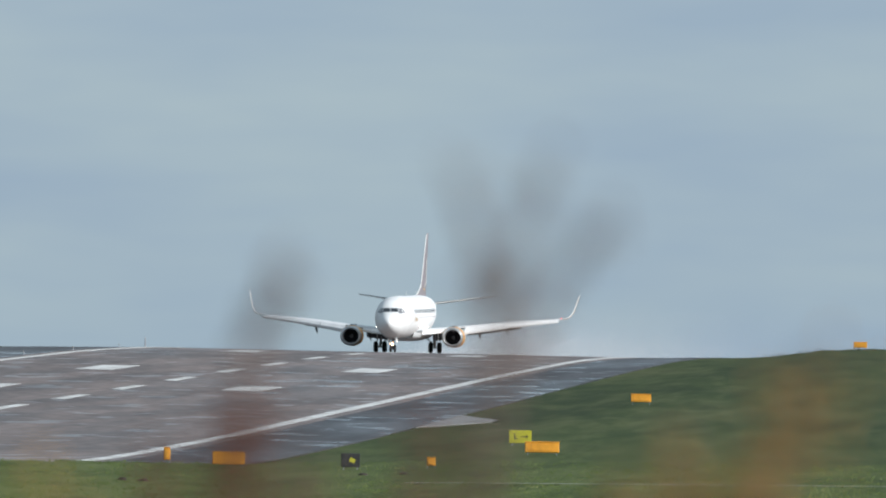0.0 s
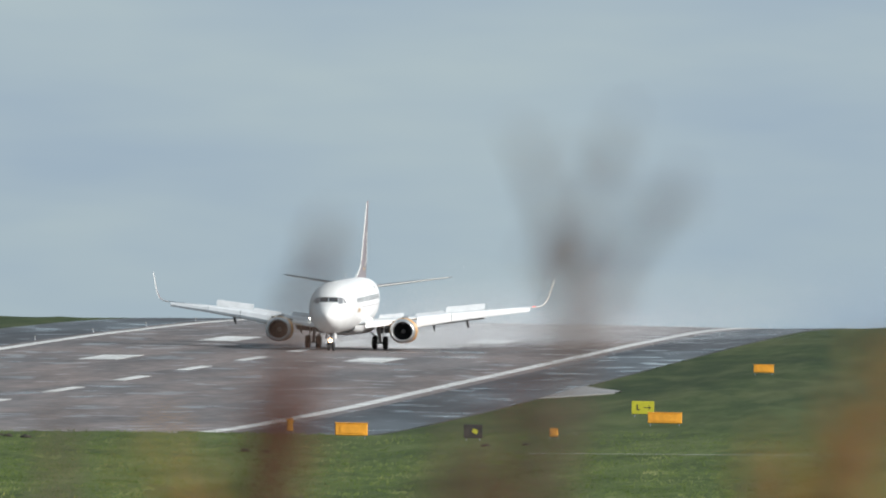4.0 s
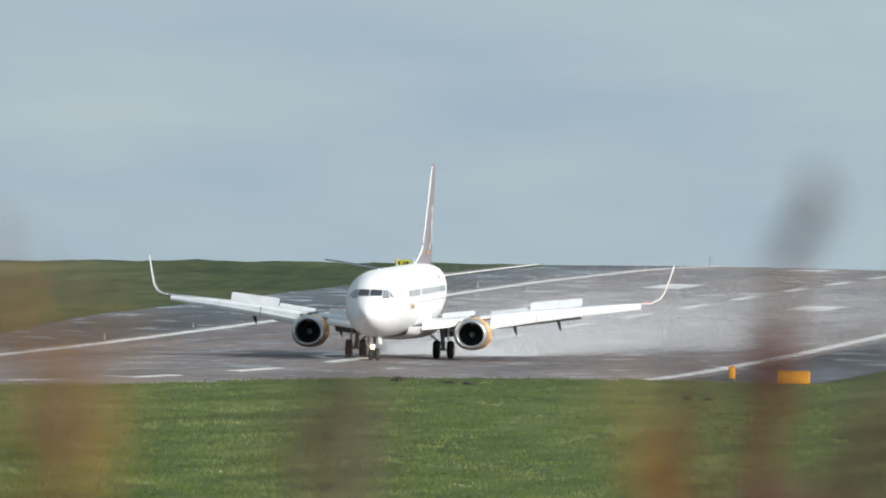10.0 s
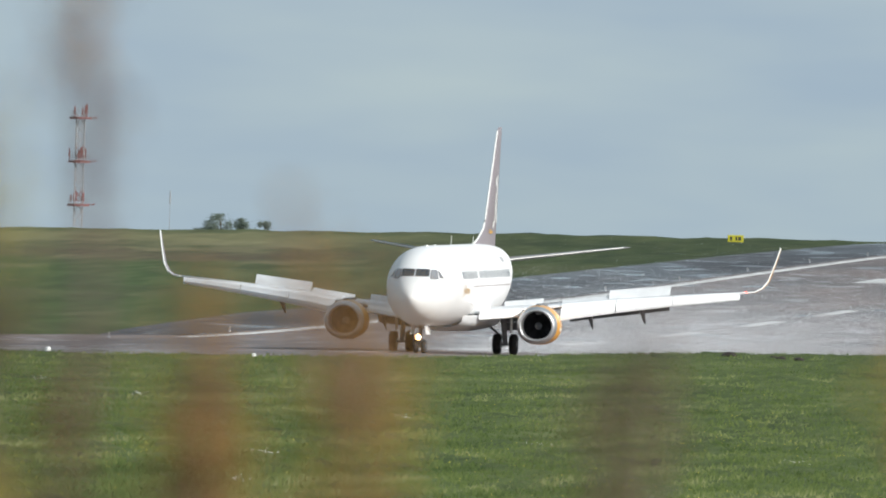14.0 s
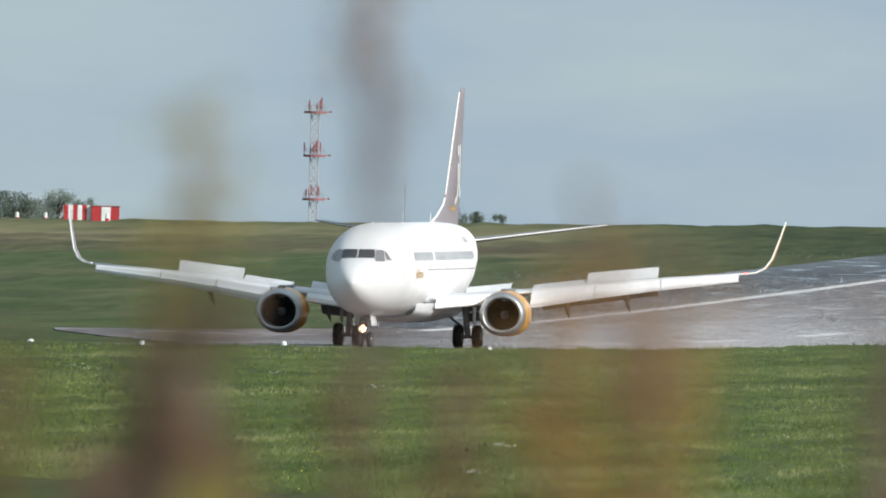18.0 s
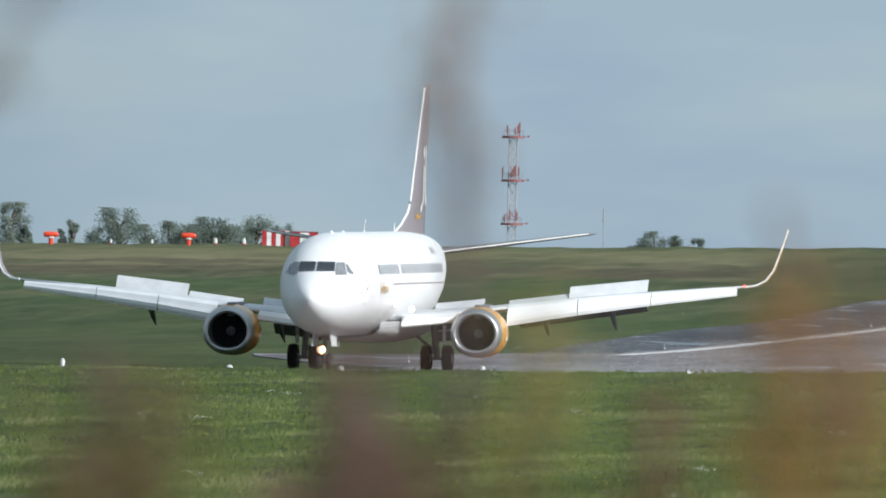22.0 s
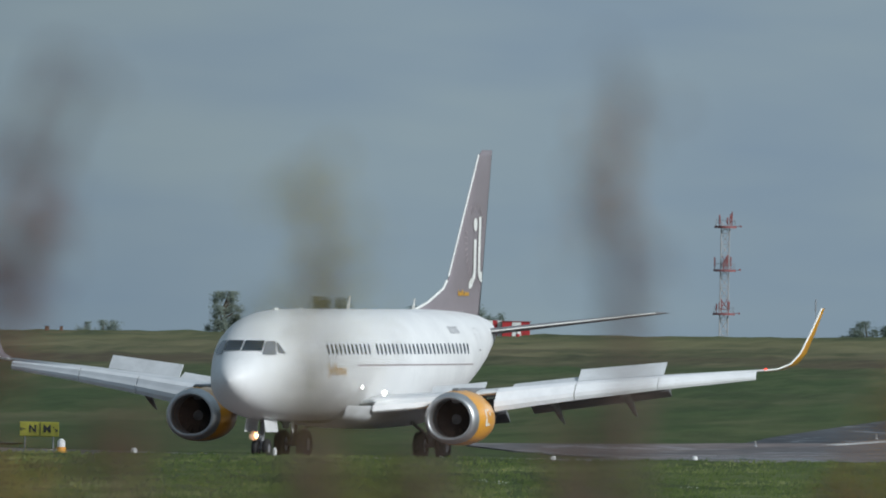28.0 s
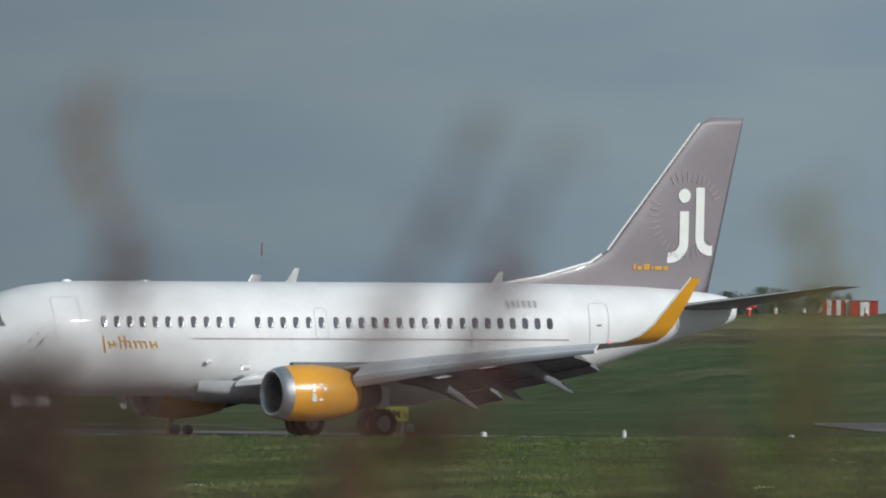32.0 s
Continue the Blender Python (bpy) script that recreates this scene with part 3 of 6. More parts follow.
def airliner():
    jet = thing("airliner", "white twin-engined jet airliner with mauve tail and orange engine cowls", "aircraft")
    # fuselage
    bm = bmesh.new()
    xs = sorted(set(list(FUSE[:, 0]) + list(np.arange(-5, 10, 1.0))), reverse=True)
    loft(bm, [[fuse_point(x, 2 * math.pi * i / 48) for i in range(48)] for x in xs])
    body = part("fuselage", bm, WHITE, jet, "glossy white fuselage", smooth=True)
    # wing-to-body fairing under the belly
    bm = bmesh.new()
    rings = []
    for x, hw, bot in ((6.4, 1.3, 1.3), (5.2, 1.9, 1.16), (3.0, 2.15, 1.08), (0, 2.2, 1.05), (-2.5, 2.1, 1.1), (-4.2, 1.6, 1.3)):
        rings.append([Vector((x, hw * math.cos(math.pi * k / 12), 1.95 - (1.95 - bot) * math.sin(math.pi * k / 12) ** 0.6)) for k in range(13)])
    loft(bm, rings, close=False, cap0=False, cap1=False)
    part("belly_fairing", bm, WING, jet, "grey-white belly fairing", smooth=True)
    # cockpit windows, three a side; the side panes carry reflected sky in their colour
    panes = ((0.03, 0.7, 0.03, 0.67, 3.81, 4.17), (0.75, 1.12, 0.71, 0.98, 3.67, 4.15), (1.16, 1.34, 1.02, 1.1, 3.72, 4.08))
    for side in (1, -1):
        for k, (ya, yb, yd, yc, z0, z1) in enumerate(panes):
            bm = bmesh.new()
            rows = []
            for u in range(7):
                q = u / 6
                row = []
                for v in range(5):
                    s = v / 4
                    y = (ya + (yb - ya) * q) * (1 - s) + (yd + (yc - yd) * q) * s
                    z = z0 + (z1 - z0) * s - 0.05 * (q - 0.5) * (k == 2)
                    # halve the span along x until the point sits on the skin
                    xa, xb = 12.5, 16.6
                    for _ in range(40):
                        x = (xa + xb) / 2
                        if z < fuse_at(x)[1] and fuse_z(x, z, 1, 0.0).y > y:
                            xa = x
                        else:
                            xb = x
                    row.append(bm.verts.new((xa + 0.03, side * (y + 0.012 * y), z + 0.012)))
                rows.append(row)
            for r0, r1 in zip(rows, rows[1:]):
                for v in range(4):
                    bm.faces.new((r0[v], r0[v + 1], r1[v + 1], r1[v]))
            bmesh.ops.recalc_face_normals(bm, faces=bm.faces[:])
            part("cockpit_window", bm, GLASS if k == 0 else SIDEGLASS, body, "dark windscreen pane" if k == 0 else "cockpit side window, sky reflection in its pale colour", smooth=True)
    # cabin windows
    spots = [10.45 - 0.508 * k for k in range(11)] + [4.35 - 0.508 * k for k in range(6)] + [1.22 - 0.508 * k for k in range(18)]
    for side in (1, -1):
        for x in spots:
            bm = bmesh.new()
            ring = []
            for k in range(12):
                a = 2 * math.pi * k / 12
                ring.append(bm.verts.new(fuse_z(x + 0.125 * math.copysign(abs(math.cos(a)) ** 0.6, math.cos(a)), 3.87 + 0.2 * math.copysign(abs(math.sin(a)) ** 0.6, math.sin(a)), side, 0.008)))
            f = bm.faces.new(ring)
            bmesh.ops.recalc_face_normals(bm, faces=bm.faces[:])
            if f.normal.y * side < 0:
                f.normal_flip()
            part("cabin_window", bm, CABIN, body)
        for x0, x1, z0, z1 in ((11.3, 12.35, 2.82, 4.74), (-9.95, -9.1, 2.95, 4.62), (1.54, 2.08, 3.3, 4.4)):
            bm = outline_patch(bmesh.new(), x0, x1, z0, z1, side, 0.009)
            seam = part("door_seam", bm, DOORLINE, body, "grey rounded door outline")
            if x1 - x0 > 0.6:
                bm = skin_patch(bmesh.new(), ((x0 + 0.32, 3.9), (x1 - 0.3, 3.9), (x1 - 0.3, 3.97), (x0 + 0.32, 3.97)), side, 0.012, grid=2)
                part("door_handle", bm, SMUDGE, seam, "small dark door handle")
        # cheat line and title blocks
        for k in range(12):
            xa = 7.0 - 1.27 * k
            bm = skin_patch(bmesh.new(), ((xa, 3.27), (xa - 1.25, 3.27 - 0.004), (xa - 1.25, 3.32), (xa, 3.32)), side, 0.009, grid=3)
            part("cheat_line", bm, FAINT, body, "thin mauve line along the cabin")
        blocks = ((0.46, -0.16), (0.26, 0), (0.26, 0.02), (0.44, 0), (0.44, 0), (0.26, 0), (0.27, 0), (0.27, 0), (0.27, 0), (0.26, 0), (0.26, 0.02))
        x = 10.5 if side > 0 else 8.2
        for k, (h, dz) in enumerate(blocks):
            z0, z1, lean = 2.94 + dz, 2.94 + h, -side * 0.06
            x2 = x - side * 0.075
            bm = skin_patch(bmesh.new(), ((x + lean, z0), (x2 + lean, z0), (x2 - lean, z1), (x - lean, z1)), side, 0.009, grid=2)
            part("title_stroke", bm, OCHRE, body, "ochre painted title shape")
            if k in (1, 3, 4, 6, 7, 9):
                zc, x3 = 2.94 + (0.24 if k in (3, 4, 6, 7) else 0.13), x2 - side * 0.13
                bm = skin_patch(bmesh.new(), ((x2, zc - 0.03), (x3, zc - 0.03), (x3, zc + 0.03), (x2, zc + 0.03)), side, 0.009, grid=1)
                part("title_stroke", bm, OCHRE, body, "ochre painted title shape")
            x = x2 - side * 0.13
        x = -5.75 if side > 0 else -7.2
        for w in (0.16, 0.16, 0.12, 0.16, 0.16, 0.16):
            x2 = x - side * w
            bm = skin_patch(bmesh.new(), ((x, 4.42), (x2, 4.42), (x2, 4.68), (x, 4.68)), side, 0.009, grid=1)
            part("marking_bar", bm, SEAM, body, "small grey painted bar")
            x = x2 - side * 0.07
        rng = random.Random(3)
        for k in range(9):
            cx, cz, s = 13.3 + rng.uniform(-0.5, 0.5), 2.95 + rng.uniform(-0.5, 0.45), rng.uniform(0.04, 0.09)
            bm = skin_patch(bmesh.new(), ((cx, cz), (cx - s * 1.4, cz + s * 0.6), (cx - s * 1.4, cz + s * 1.5), (cx, cz + s)), side, 0.009, grid=1)
            part("probe_mark", bm, SMUDGE, body, "small dark probe and scuff")
    # aerials on the roof
    for x, h, sw in ((2.3, 0.5, 0.35), (-6.0, 0.42, 0.3)):
        bm = loft(bmesh.new(), [airfoil(x, x - 0.42, 0, 0, 0.02, 4), [p + Vector((-sw, 0, h)) for p in airfoil(x, x - 0.2, 0, 0, 0.02, 4)]])
        ob = part("blade_aerial", bm, LETTER, body, "white blade aerial")
        ob.matrix_local = Matrix.Translation((0, 0, 5.27))
    for x in (7.9, 11.0):
        bm = bmesh.new()
        bmesh.ops.create_uvsphere(bm, u_segments=10, v_segments=6, radius=0.12)
        bmesh.ops.transform(bm, matrix=Matrix.Translation((x, 0, 5.28)) @ Matrix.Diagonal((1.6, 0.7, 0.6, 1)), verts=bm.verts)
        part("beacon", bm, LETTER, body, "small roof beacon")
    for side in (1, -1):
        bm = loft(bmesh.new(), [airfoil(6.6, 6.15, 0, 0, 0.03, 4), [p + Vector((-0.25, 0, -0.5)) for p in airfoil(6.6, 6.4, 0, 0, 0.03, 4)]])
    ob = part("belly_aerial", bm, LETTER, body, "white blade aerial under the belly")
    ob.location = (2.4, 0, 1.3)
    # fin, with dorsal fillet and rudder
    def fin_section(z):
        le = float(np.interp(z, (4.9, 5.3, 5.55, 6.05, 6.5, 11.1, 11.25), (-5.7, -6.5, -8.1, -10.05, -10.75, -14.5, -14.9)))
        te = float(np.interp(z, (4.9, 11.25), (-14.85, -16.25)))
        return le, te
    bm = bmesh.new()
    zs = (4.9, 5.25, 5.5, 5.8, 6.05, 6.5, 7.5, 8.7, 9.9, 11.0, 11.25)
    rings = []
    for z in zs:
        le, te = fin_section(z)
        th = 0.16 * (1 - 0.5 * (z - 4.9) / 6.2) * (0.55 if z < 6.3 else 1)
        if z > 11.2:
            th *= 0.4
        ring = []
        n = 8
        for i in range(n + 1):
            u = (1 - math.cos(math.pi * i / n)) / 2
            ring.append(Vector((le + (te - le) * u, th * 2.4 * (math.sqrt(u) * (1 - u) * 0.9 + 0.02 * (1 - u)), z)))
        ring = ring + [Vector((p.x, -p.y, p.z)) for p in ring[-2:0:-1]]
        rings.append(ring)
    loft(bm, rings)
    fin = part("tail_fin", bm, MAUVE, jet, "mauve tail fin with white emblem", smooth=True)
    # bare leading edge
    bm = bmesh.new()
    edge = []
    for z in (5.28, 5.55, 6.05, 6.35):
        le, te = fin_section(z)
        edge.append(Vector((le + 0.03, 0, z)))
    for a, b in zip(edge, edge[1:]):
        tube(bm, a, b, 0.05, seg=8)
    part("fillet_edge", bm, LETTER, fin, "pale leading edge of the dorsal fillet")
    bm = bmesh.new()
    edge = [Vector((fin_section(z)[0] + 0.03, 0, z)) for z in (6.5, 8.0, 9.5, 11.05)]
    for a, b in zip(edge, edge[1:]):
        tube(bm, a, b, 0.038, seg=8)
    part("leading_edge", bm, LETTER, fin, "white bare-metal leading edge")
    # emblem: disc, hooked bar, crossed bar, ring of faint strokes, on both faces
    def fin_y(x, z):
        le, te = fin_section(z)
        u = max(0.001, min(1, (x - le) / (te - le)))
        th = 0.16 * (1 - 0.5 * (z - 4.9) / 6.2) * (0.55 if z < 6.3 else 1)
        return th * 2.4 * (math.sqrt(u) * (1 - u) * 0.9 + 0.02 * (1 - u)) + 0.025

    def on_fin(pts, side, mat, name, label):
        bm = bmesh.new()
        f = bm.faces.new([bm.verts.new((x, side * fin_y(x, z), z)) for x, z in pts])
        bmesh.ops.triangulate(bm, faces=[f])
        bmesh.ops.recalc_face_normals(bm, faces=bm.faces[:])
        part(name, bm, mat, fin, label)

    for side in (1, -1):
        def sx(u):
            return -14.1 - side * u
        on_fin([(sx(-0.3 + 0.25 * math.cos(2 * math.pi * k / 20)), 8.45 + 0.25 * math.sin(2 * math.pi * k / 20)) for k in range(20)], side, LETTER, "emblem_disc", "white painted disc")
        def stroke(points, w):
            """A band of even width along a line on the fin."""
            bm, rows = bmesh.new(), []
            for k, (u, z) in enumerate(points):
                (ua, za), (ub, zb) = points[max(0, k - 1)], points[min(len(points) - 1, k + 1)]
                d = Vector((ub - ua, zb - za)).normalized() * w
                rows.append([bm.verts.new((sx(u + q * d.y), side * fin_y(sx(u + q * d.y), z - q * d.x), z - q * d.x)) for q in (-1, 0, 1)])
            for r0, r1 in zip(rows, rows[1:]):
                for j in (0, 1):
                    bm.faces.new((r0[j], r0[j + 1], r1[j + 1], r1[j]))
            bmesh.ops.recalc_face_normals(bm, faces=bm.faces[:])
            part("emblem_stroke", bm, LETTER, fin, "white painted stroke")
        stroke([(-0.3, 7.9), (-0.3, 7.3), (-0.3, 6.8)] + [(-0.86 + 0.56 * math.cos(a), 6.8 - 0.56 * math.sin(a)) for a in (0.25, 0.5, 0.75, 1.0, 1.25, 1.5, 1.75)], 0.19)
        stroke([(0.36, 8.75), (0.36, 7.8), (0.36, 6.95)] + [(0.78 - 0.42 * math.cos(a), 6.95 - 0.45 * math.sin(a)) for a in (0.3, 0.6, 0.9, 1.2, 1.5)] + [(0.9, 6.5)], 0.18)
        for k in range(40):
            a = 2 * math.pi * k / 40
            c, s, r0, r1, w = math.cos(a), math.sin(a), 1.22, 1.55, 0.02
            pts = [(-13.95 + r * c - w * q * s, 7.75 + r * s + w * q * c) for r, q in ((r0, 1), (r1, 1), (r1, -1), (r0, -1))]
            if all(fin_section(z)[0] - 0.25 > x > fin_section(z)[1] + 0.15 for x, z in pts):
                on_fin(pts, side, FAINT, "emblem_ray", "faint pale stroke of the ring")
        x = -11.75 if side > 0 else -13.3
        for w, h in ((0.1, 0.3), (0.2, 0.2), (0.26, 0.3), (0.08, 0.2), (0.3, 0.2), (0.2, 0.2)):
            x2 = x - side * w
            on_fin([(x, 5.8), (x2, 5.8), (x2, 5.8 + h * 0.7), (x, 5.8 + h * 0.7)], side, OCHRE, "title_block", "small ochre title shape")
            x = x2 - side * 0.06
    # tailplane
    for side in (1, -1):
        bm = bmesh.new()
        loft(bm, [airfoil(le, te, z, side * y, th) for y, le, te, z, th in ((0.3, -12.5, -15.6, 4.4, 0.17), (1.0, -12.95, -15.8, 4.48, 0.17), (6.5, -16.1, -17.2, 5.22, 0.2), (6.75, -16.45, -17.25, 5.25, 0.05))])
        tp = part("tailplane", bm, BAREMETAL, jet, "grey metal tailplane", smooth=True)
        bm = bmesh.new()
        tube(bm, (-12.75, side * 0.9, 4.47), (-16.1, side * 6.5, 5.24), 0.028, seg=6)
        part("leading_edge", bm, LETTER, tp, "bare leading edge")
    # wings
    for side in (1, -1):
        bm = bmesh.new()
        loft(bm, [airfoil(le, te, z, side * y, th, 10) for y, le, te, z, th in WING_ST])
        wing = part("wing", bm, WING, jet, "pale grey wing with raised spoilers", smooth=True)
        # extended slats along the leading edge
        for ya, yb in ((5.75, 8.3), (8.34, 11.0), (11.04, 14.2)):
            bm = bmesh.new()
            rings = []
            for y in (ya, yb):
                le, te, z, th = wing_at(y)
                c = (le - te)
                rings.append([Vector((le + 0.02 * c + 0.16 + dx * c, side * y, z - 0.02 * c - 0.1 + dz * c)) for dx, dz in ((0, 0), (0.028, -0.03), (0.03, -0.065), (0.012, -0.1), (-0.03, -0.1), (-0.01, -0.05), (-0.06, 0.05), (-0.09, 0.068), (-0.03, 0.04))])
            loft(bm, rings)
            part("slat", bm, SLAT, wing, "white leading-edge slat, extended")
        bm = bmesh.new()
        rings = []
        for y in (1.95, 3.9):
            le, te, z, th = wing_at(y)
            rings.append([Vector((le + dx, side * y, z + dz)) for dx, dz in ((0.02, 0.05), (0.42, -0.12), (0.5, -0.3), (0.42, -0.36), (0.2, -0.2), (-0.05, -0.1))])
        loft(bm, rings)
        part("krueger_flap", bm, WHITE, wing, "white inboard leading-edge flap")
        # spoilers raised
        for ya, yb, h in ((2.5, 4.4, 0.5), (5.3, 7.55, 0.42), (7.6, 10.6, 0.52)):
            bm = bmesh.new()
            c = []
            for y in (ya, yb):
                le, te, z, th = wing_at(y)
                k = 0.36 * (le - te) if y < 5 else 0.3 * (le - te)
                c.append((Vector((te + k, side * y, z + 0.13)), Vector((te + k - h * 0.9, side * y, z + 0.12 + h))))
            mid = (c[0][0] + c[1][0]) / 2
            panel(bm, [p - mid for p in (c[0][0], c[1][0], c[1][1], c[0][1])], 0.04)
            ob = part("spoiler", bm, WING, wing, "white spoiler panel")
            ob.location = mid + Vector((0, 0, 0.01 - 0.011 * mid.x))
            SPOILERS.append((ob, ob.location.copy(), (c[1][0] - c[0][0]).normalized() * (1 if side > 0 else -1), {2.5: -12, 5.3: -26, 7.6: -4}[ya]))
        # flaps, double slotted, down, the wing's shade put into their dark grey
        for ya, yb in ((2.0, 4.4), (5.4, 10.4)):
            for k, (o, dz, len_, ang) in enumerate(((0.1, -0.1, 1.0, 21), (1.0, -0.48, 0.55, 36))):
                bm = bmesh.new()
                rings = []
                for y in (ya, yb):
                    le, te, z, th = wing_at(y)
                    sc = 1.25 if y < 5 else 1.0 - 0.03 * (y - 5)
                    x0, z0, L = te + 0.25 - o * sc, z + dz * sc, len_ * sc
                    ca, sa = math.cos(radians(ang)), math.sin(radians(ang))
                    rings.append([Vector((x0 - u * L * ca - t * sa, side * y, z0 - u * L * sa + t * ca)) for u, t in ((0, 0.02), (0.1, 0.1), (0.4, 0.11), (1, 0.01), (0.4, -0.02), (0.08, -0.05))])
                loft(bm, rings)
                part("flap", bm, UNDER, wing, "trailing-edge flap, lowered, in shade-dark grey")
        # flap track fairings
        for y in (3.9, 6.6, 9.2):
            le, te, z, th = wing_at(y)
            bm = bmesh.new()
            prof = [(1.9, 0.02), (1.6, 0.1), (0.9, 0.17), (0.1, 0.18), (-0.7, 0.13), (-1.4, 0.03)]
            rings = []
            for x, r in prof:
                drop = 0.28 + max(0, 0.5 - x) * 0.52
                rings.append([Vector((te + 0.6 + x, side * y + r * 0.7 * math.cos(2 * math.pi * i / 10), z - drop + r * 1.4 * math.sin(2 * math.pi * i / 10))) for i in range(10)])
            loft(bm, rings)
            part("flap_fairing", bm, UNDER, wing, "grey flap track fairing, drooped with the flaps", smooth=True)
        # winglet: orange outside, mauve inside
        path = [(14.45, 3.37, -2.55, -4.2), (14.85, 3.43, -2.95, -4.25), (15.2, 3.62, -3.35, -4.38), (15.45, 4.0, -3.75, -4.62), (15.7, 4.85, -4.38, -5.02), (15.9, 5.65, -4.98, -5.38)]
        for mat, off, nm, lab in ((ORANGE, 1, "winglet_outer", "orange outer face of the winglet"), (MAUVE, -1, "winglet_inner", "mauve inner face of the winglet")):
            bm = bmesh.new()
            rings = []
            for i, (y, z, le, te) in enumerate(path):
                p0, p1 = path[max(0, i - 1)], path[min(len(path) - 1, i + 1)]
                t = Vector((p1[0] - p0[0], p1[1] - p0[1])).normalized()
                nx, nz = t.y, -t.x
                ring = []
                for k in range(7):
                    u = k / 6
                    th = 0.055 * (1 - 0.12 * i) * (math.sqrt(u) * (1 - u) * 2.4)
                    ring.append(Vector((le + (te - le) * u, side * (y + off * nx * th), z + off * nz * th)))
                rings.append(ring)
            loft(bm, rings, close=False, cap0=False, cap1=False)
            part(nm, bm, mat, wing, lab, smooth=True)
        bm = bmesh.new()
        for a, b in zip(path, path[1:]):
            tube(bm, (a[2], side * a[0], a[1]), (b[2], side * b[0], b[1]), 0.035, seg=6)
        part("winglet_edge", bm, LETTER, wing, "bare winglet leading edge")
        bm = bmesh.new()
        bmesh.ops.create_uvsphere(bm, u_segments=8, v_segments=6, radius=0.055)
        bmesh.ops.translate(bm, vec=(-2.6, side * 14.47, 3.4), verts=bm.verts)
        part("position_light", bm, REDLAMP if side > 0 else LETTER, wing, "small wing-tip position light")
        # landing lights in the wing root
        for x, y, z, r in ((5.35, 2.36, 2.42, 0.1), (6.5, 1.88, 2.62, 0.06)):
            bm = bmesh.new()
            ring = [bm.verts.new((x - 0.1 - 2.4 * r, side * (y + r * math.cos(2 * math.pi * q / 16)), z + r * math.sin(2 * math.pi * q / 16))) for q in range(16)]
            bm.faces.new(ring)
            part("landing_light", bm, LAMP if r > 0.07 else LAMPW, wing, "lit landing light in the wing root")
            # a tube added ahead of the disc, so its glow shows only from the front
            bm = bmesh.new()
            tube(bm, (x - 0.12 - 2.4 * r, side * y, z), (x - 0.1, side * y, z), r * 1.08, seg=16, caps=False)
            part("light_housing", bm, WING, wing, "pale grey tube added round the lamp")
        # engine
        ex, ey, ez = 5.45, side * 4.88, 1.5
        bm = revolve(bmesh.new(), [(-0.42, 0.99), (-0.2, 0.94), (-0.05, 0.87), (0.0, 0.8), (-0.04, 0.75), (-0.2, 0.72), (-0.45, 0.72)], ex, ey, ez, squash=0.1)
        eng = part("inlet_lip", bm, STEEL, jet, "polished metal engine inlet lip", smooth=True)
        bm = revolve(bmesh.new(), [(-0.42, 0.99), (-0.8, 1.04), (-1.5, 1.06), (-2.2, 1.0), (-2.9, 0.86), (-3.15, 0.78), (-3.15, 0.7)], ex, ey, ez, squash=0.1)
        part("cowl", bm, ORANGE, jet, "glossy orange engine cowl", smooth=True)
        bm = revolve(bmesh.new(), [(-0.45, 0.72), (-0.95, 0.73), (-1.0, 0.74)], ex, ey, ez, squash=0.06)
        part("inlet_duct", bm, UNDER, eng, "grey inlet duct", smooth=True)
        bm = revolve(bmesh.new(), [(-1.02, 0.76), (-1.03, 0.01)], ex, ey, ez)
        for k in range(24):
            a = 2 * math.pi * k / 24
            c, s = math.cos(a), math.sin(a)
            p0, p1 = Vector((ex - 0.98, ey + 0.18 * c, ez + 0.18 * s)), Vector((ex - 0.96, ey + 0.72 * c, ez + 0.72 * s))
            t = Vector((0.05, -0.05 * s, 0.05 * c))
            blade = bmesh.new()
            blade.faces.new([blade.verts.new(q) for q in (p0 + t * 0.7, p1 + t * 1.3, p1 - t * 1.3, p0 - t * 0.7)])
            part("fan_blade", blade, DARKMETAL, eng)
        part("fan_disc", bm, DARKMETAL, eng, "dark fan disc")
        bm = revolve(bmesh.new(), [(-0.98, 0.19), (-0.85, 0.12), (-0.68, 0.01)], ex, ey, ez, seg=16)
        part("spinner", bm, BAREMETAL, eng, "grey spinner cone", smooth=True)
        bm = revolve(bmesh.new(), [(-3.1, 0.62), (-3.6, 0.55), (-4.2, 0.4), (-4.25, 0.3)], ex, ey, ez, seg=20)
        part("exhaust", bm, DARKMETAL, eng, "dark metal exhaust nozzle", smooth=True)
        bm = bmesh.new()
        box(bm, 3.6, 0.3, 0.55, (2.9, ey, 2.35), bevel=0.06)
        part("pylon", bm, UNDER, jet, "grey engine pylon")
        # emblem on the cowl
        for pts in (((-1.1, 0.05), (-1.22, 0.05), (-1.22, 0.3), (-1.1, 0.3)), ((-1.1, -0.28), (-1.3, -0.28), (-1.22, 0.0), (-1.1, 0.0)), ((-1.36, -0.25), (-1.5, -0.25), (-1.5, 0.33), (-1.36, 0.33)), ((-1.5, 0.08), (-1.64, 0.08), (-1.64, 0.2), (-1.5, 0.2))):
            bm = bmesh.new()
            vs = []
            for x, z in pts:
                xx = x * 1.05 + 0.1 if side > 0 else -2.1 - x * 1.05
                r = float(np.interp(-xx, (0.42, 0.8, 1.5, 2.2), (0.99, 1.04, 1.06, 1.0))) + 0.02
                vs.append(bm.verts.new((ex + xx, ey + side * math.sqrt(max(0.01, r * r - (z * 1.05 + 0.05) ** 2)) * 1.03, ez + z * 1.05 + 0.05)))
            bm.faces.new(vs)
            part("emblem_bar", bm, LETTER, eng, "small white painted shape")
        # main gear
        gy = side * 2.64
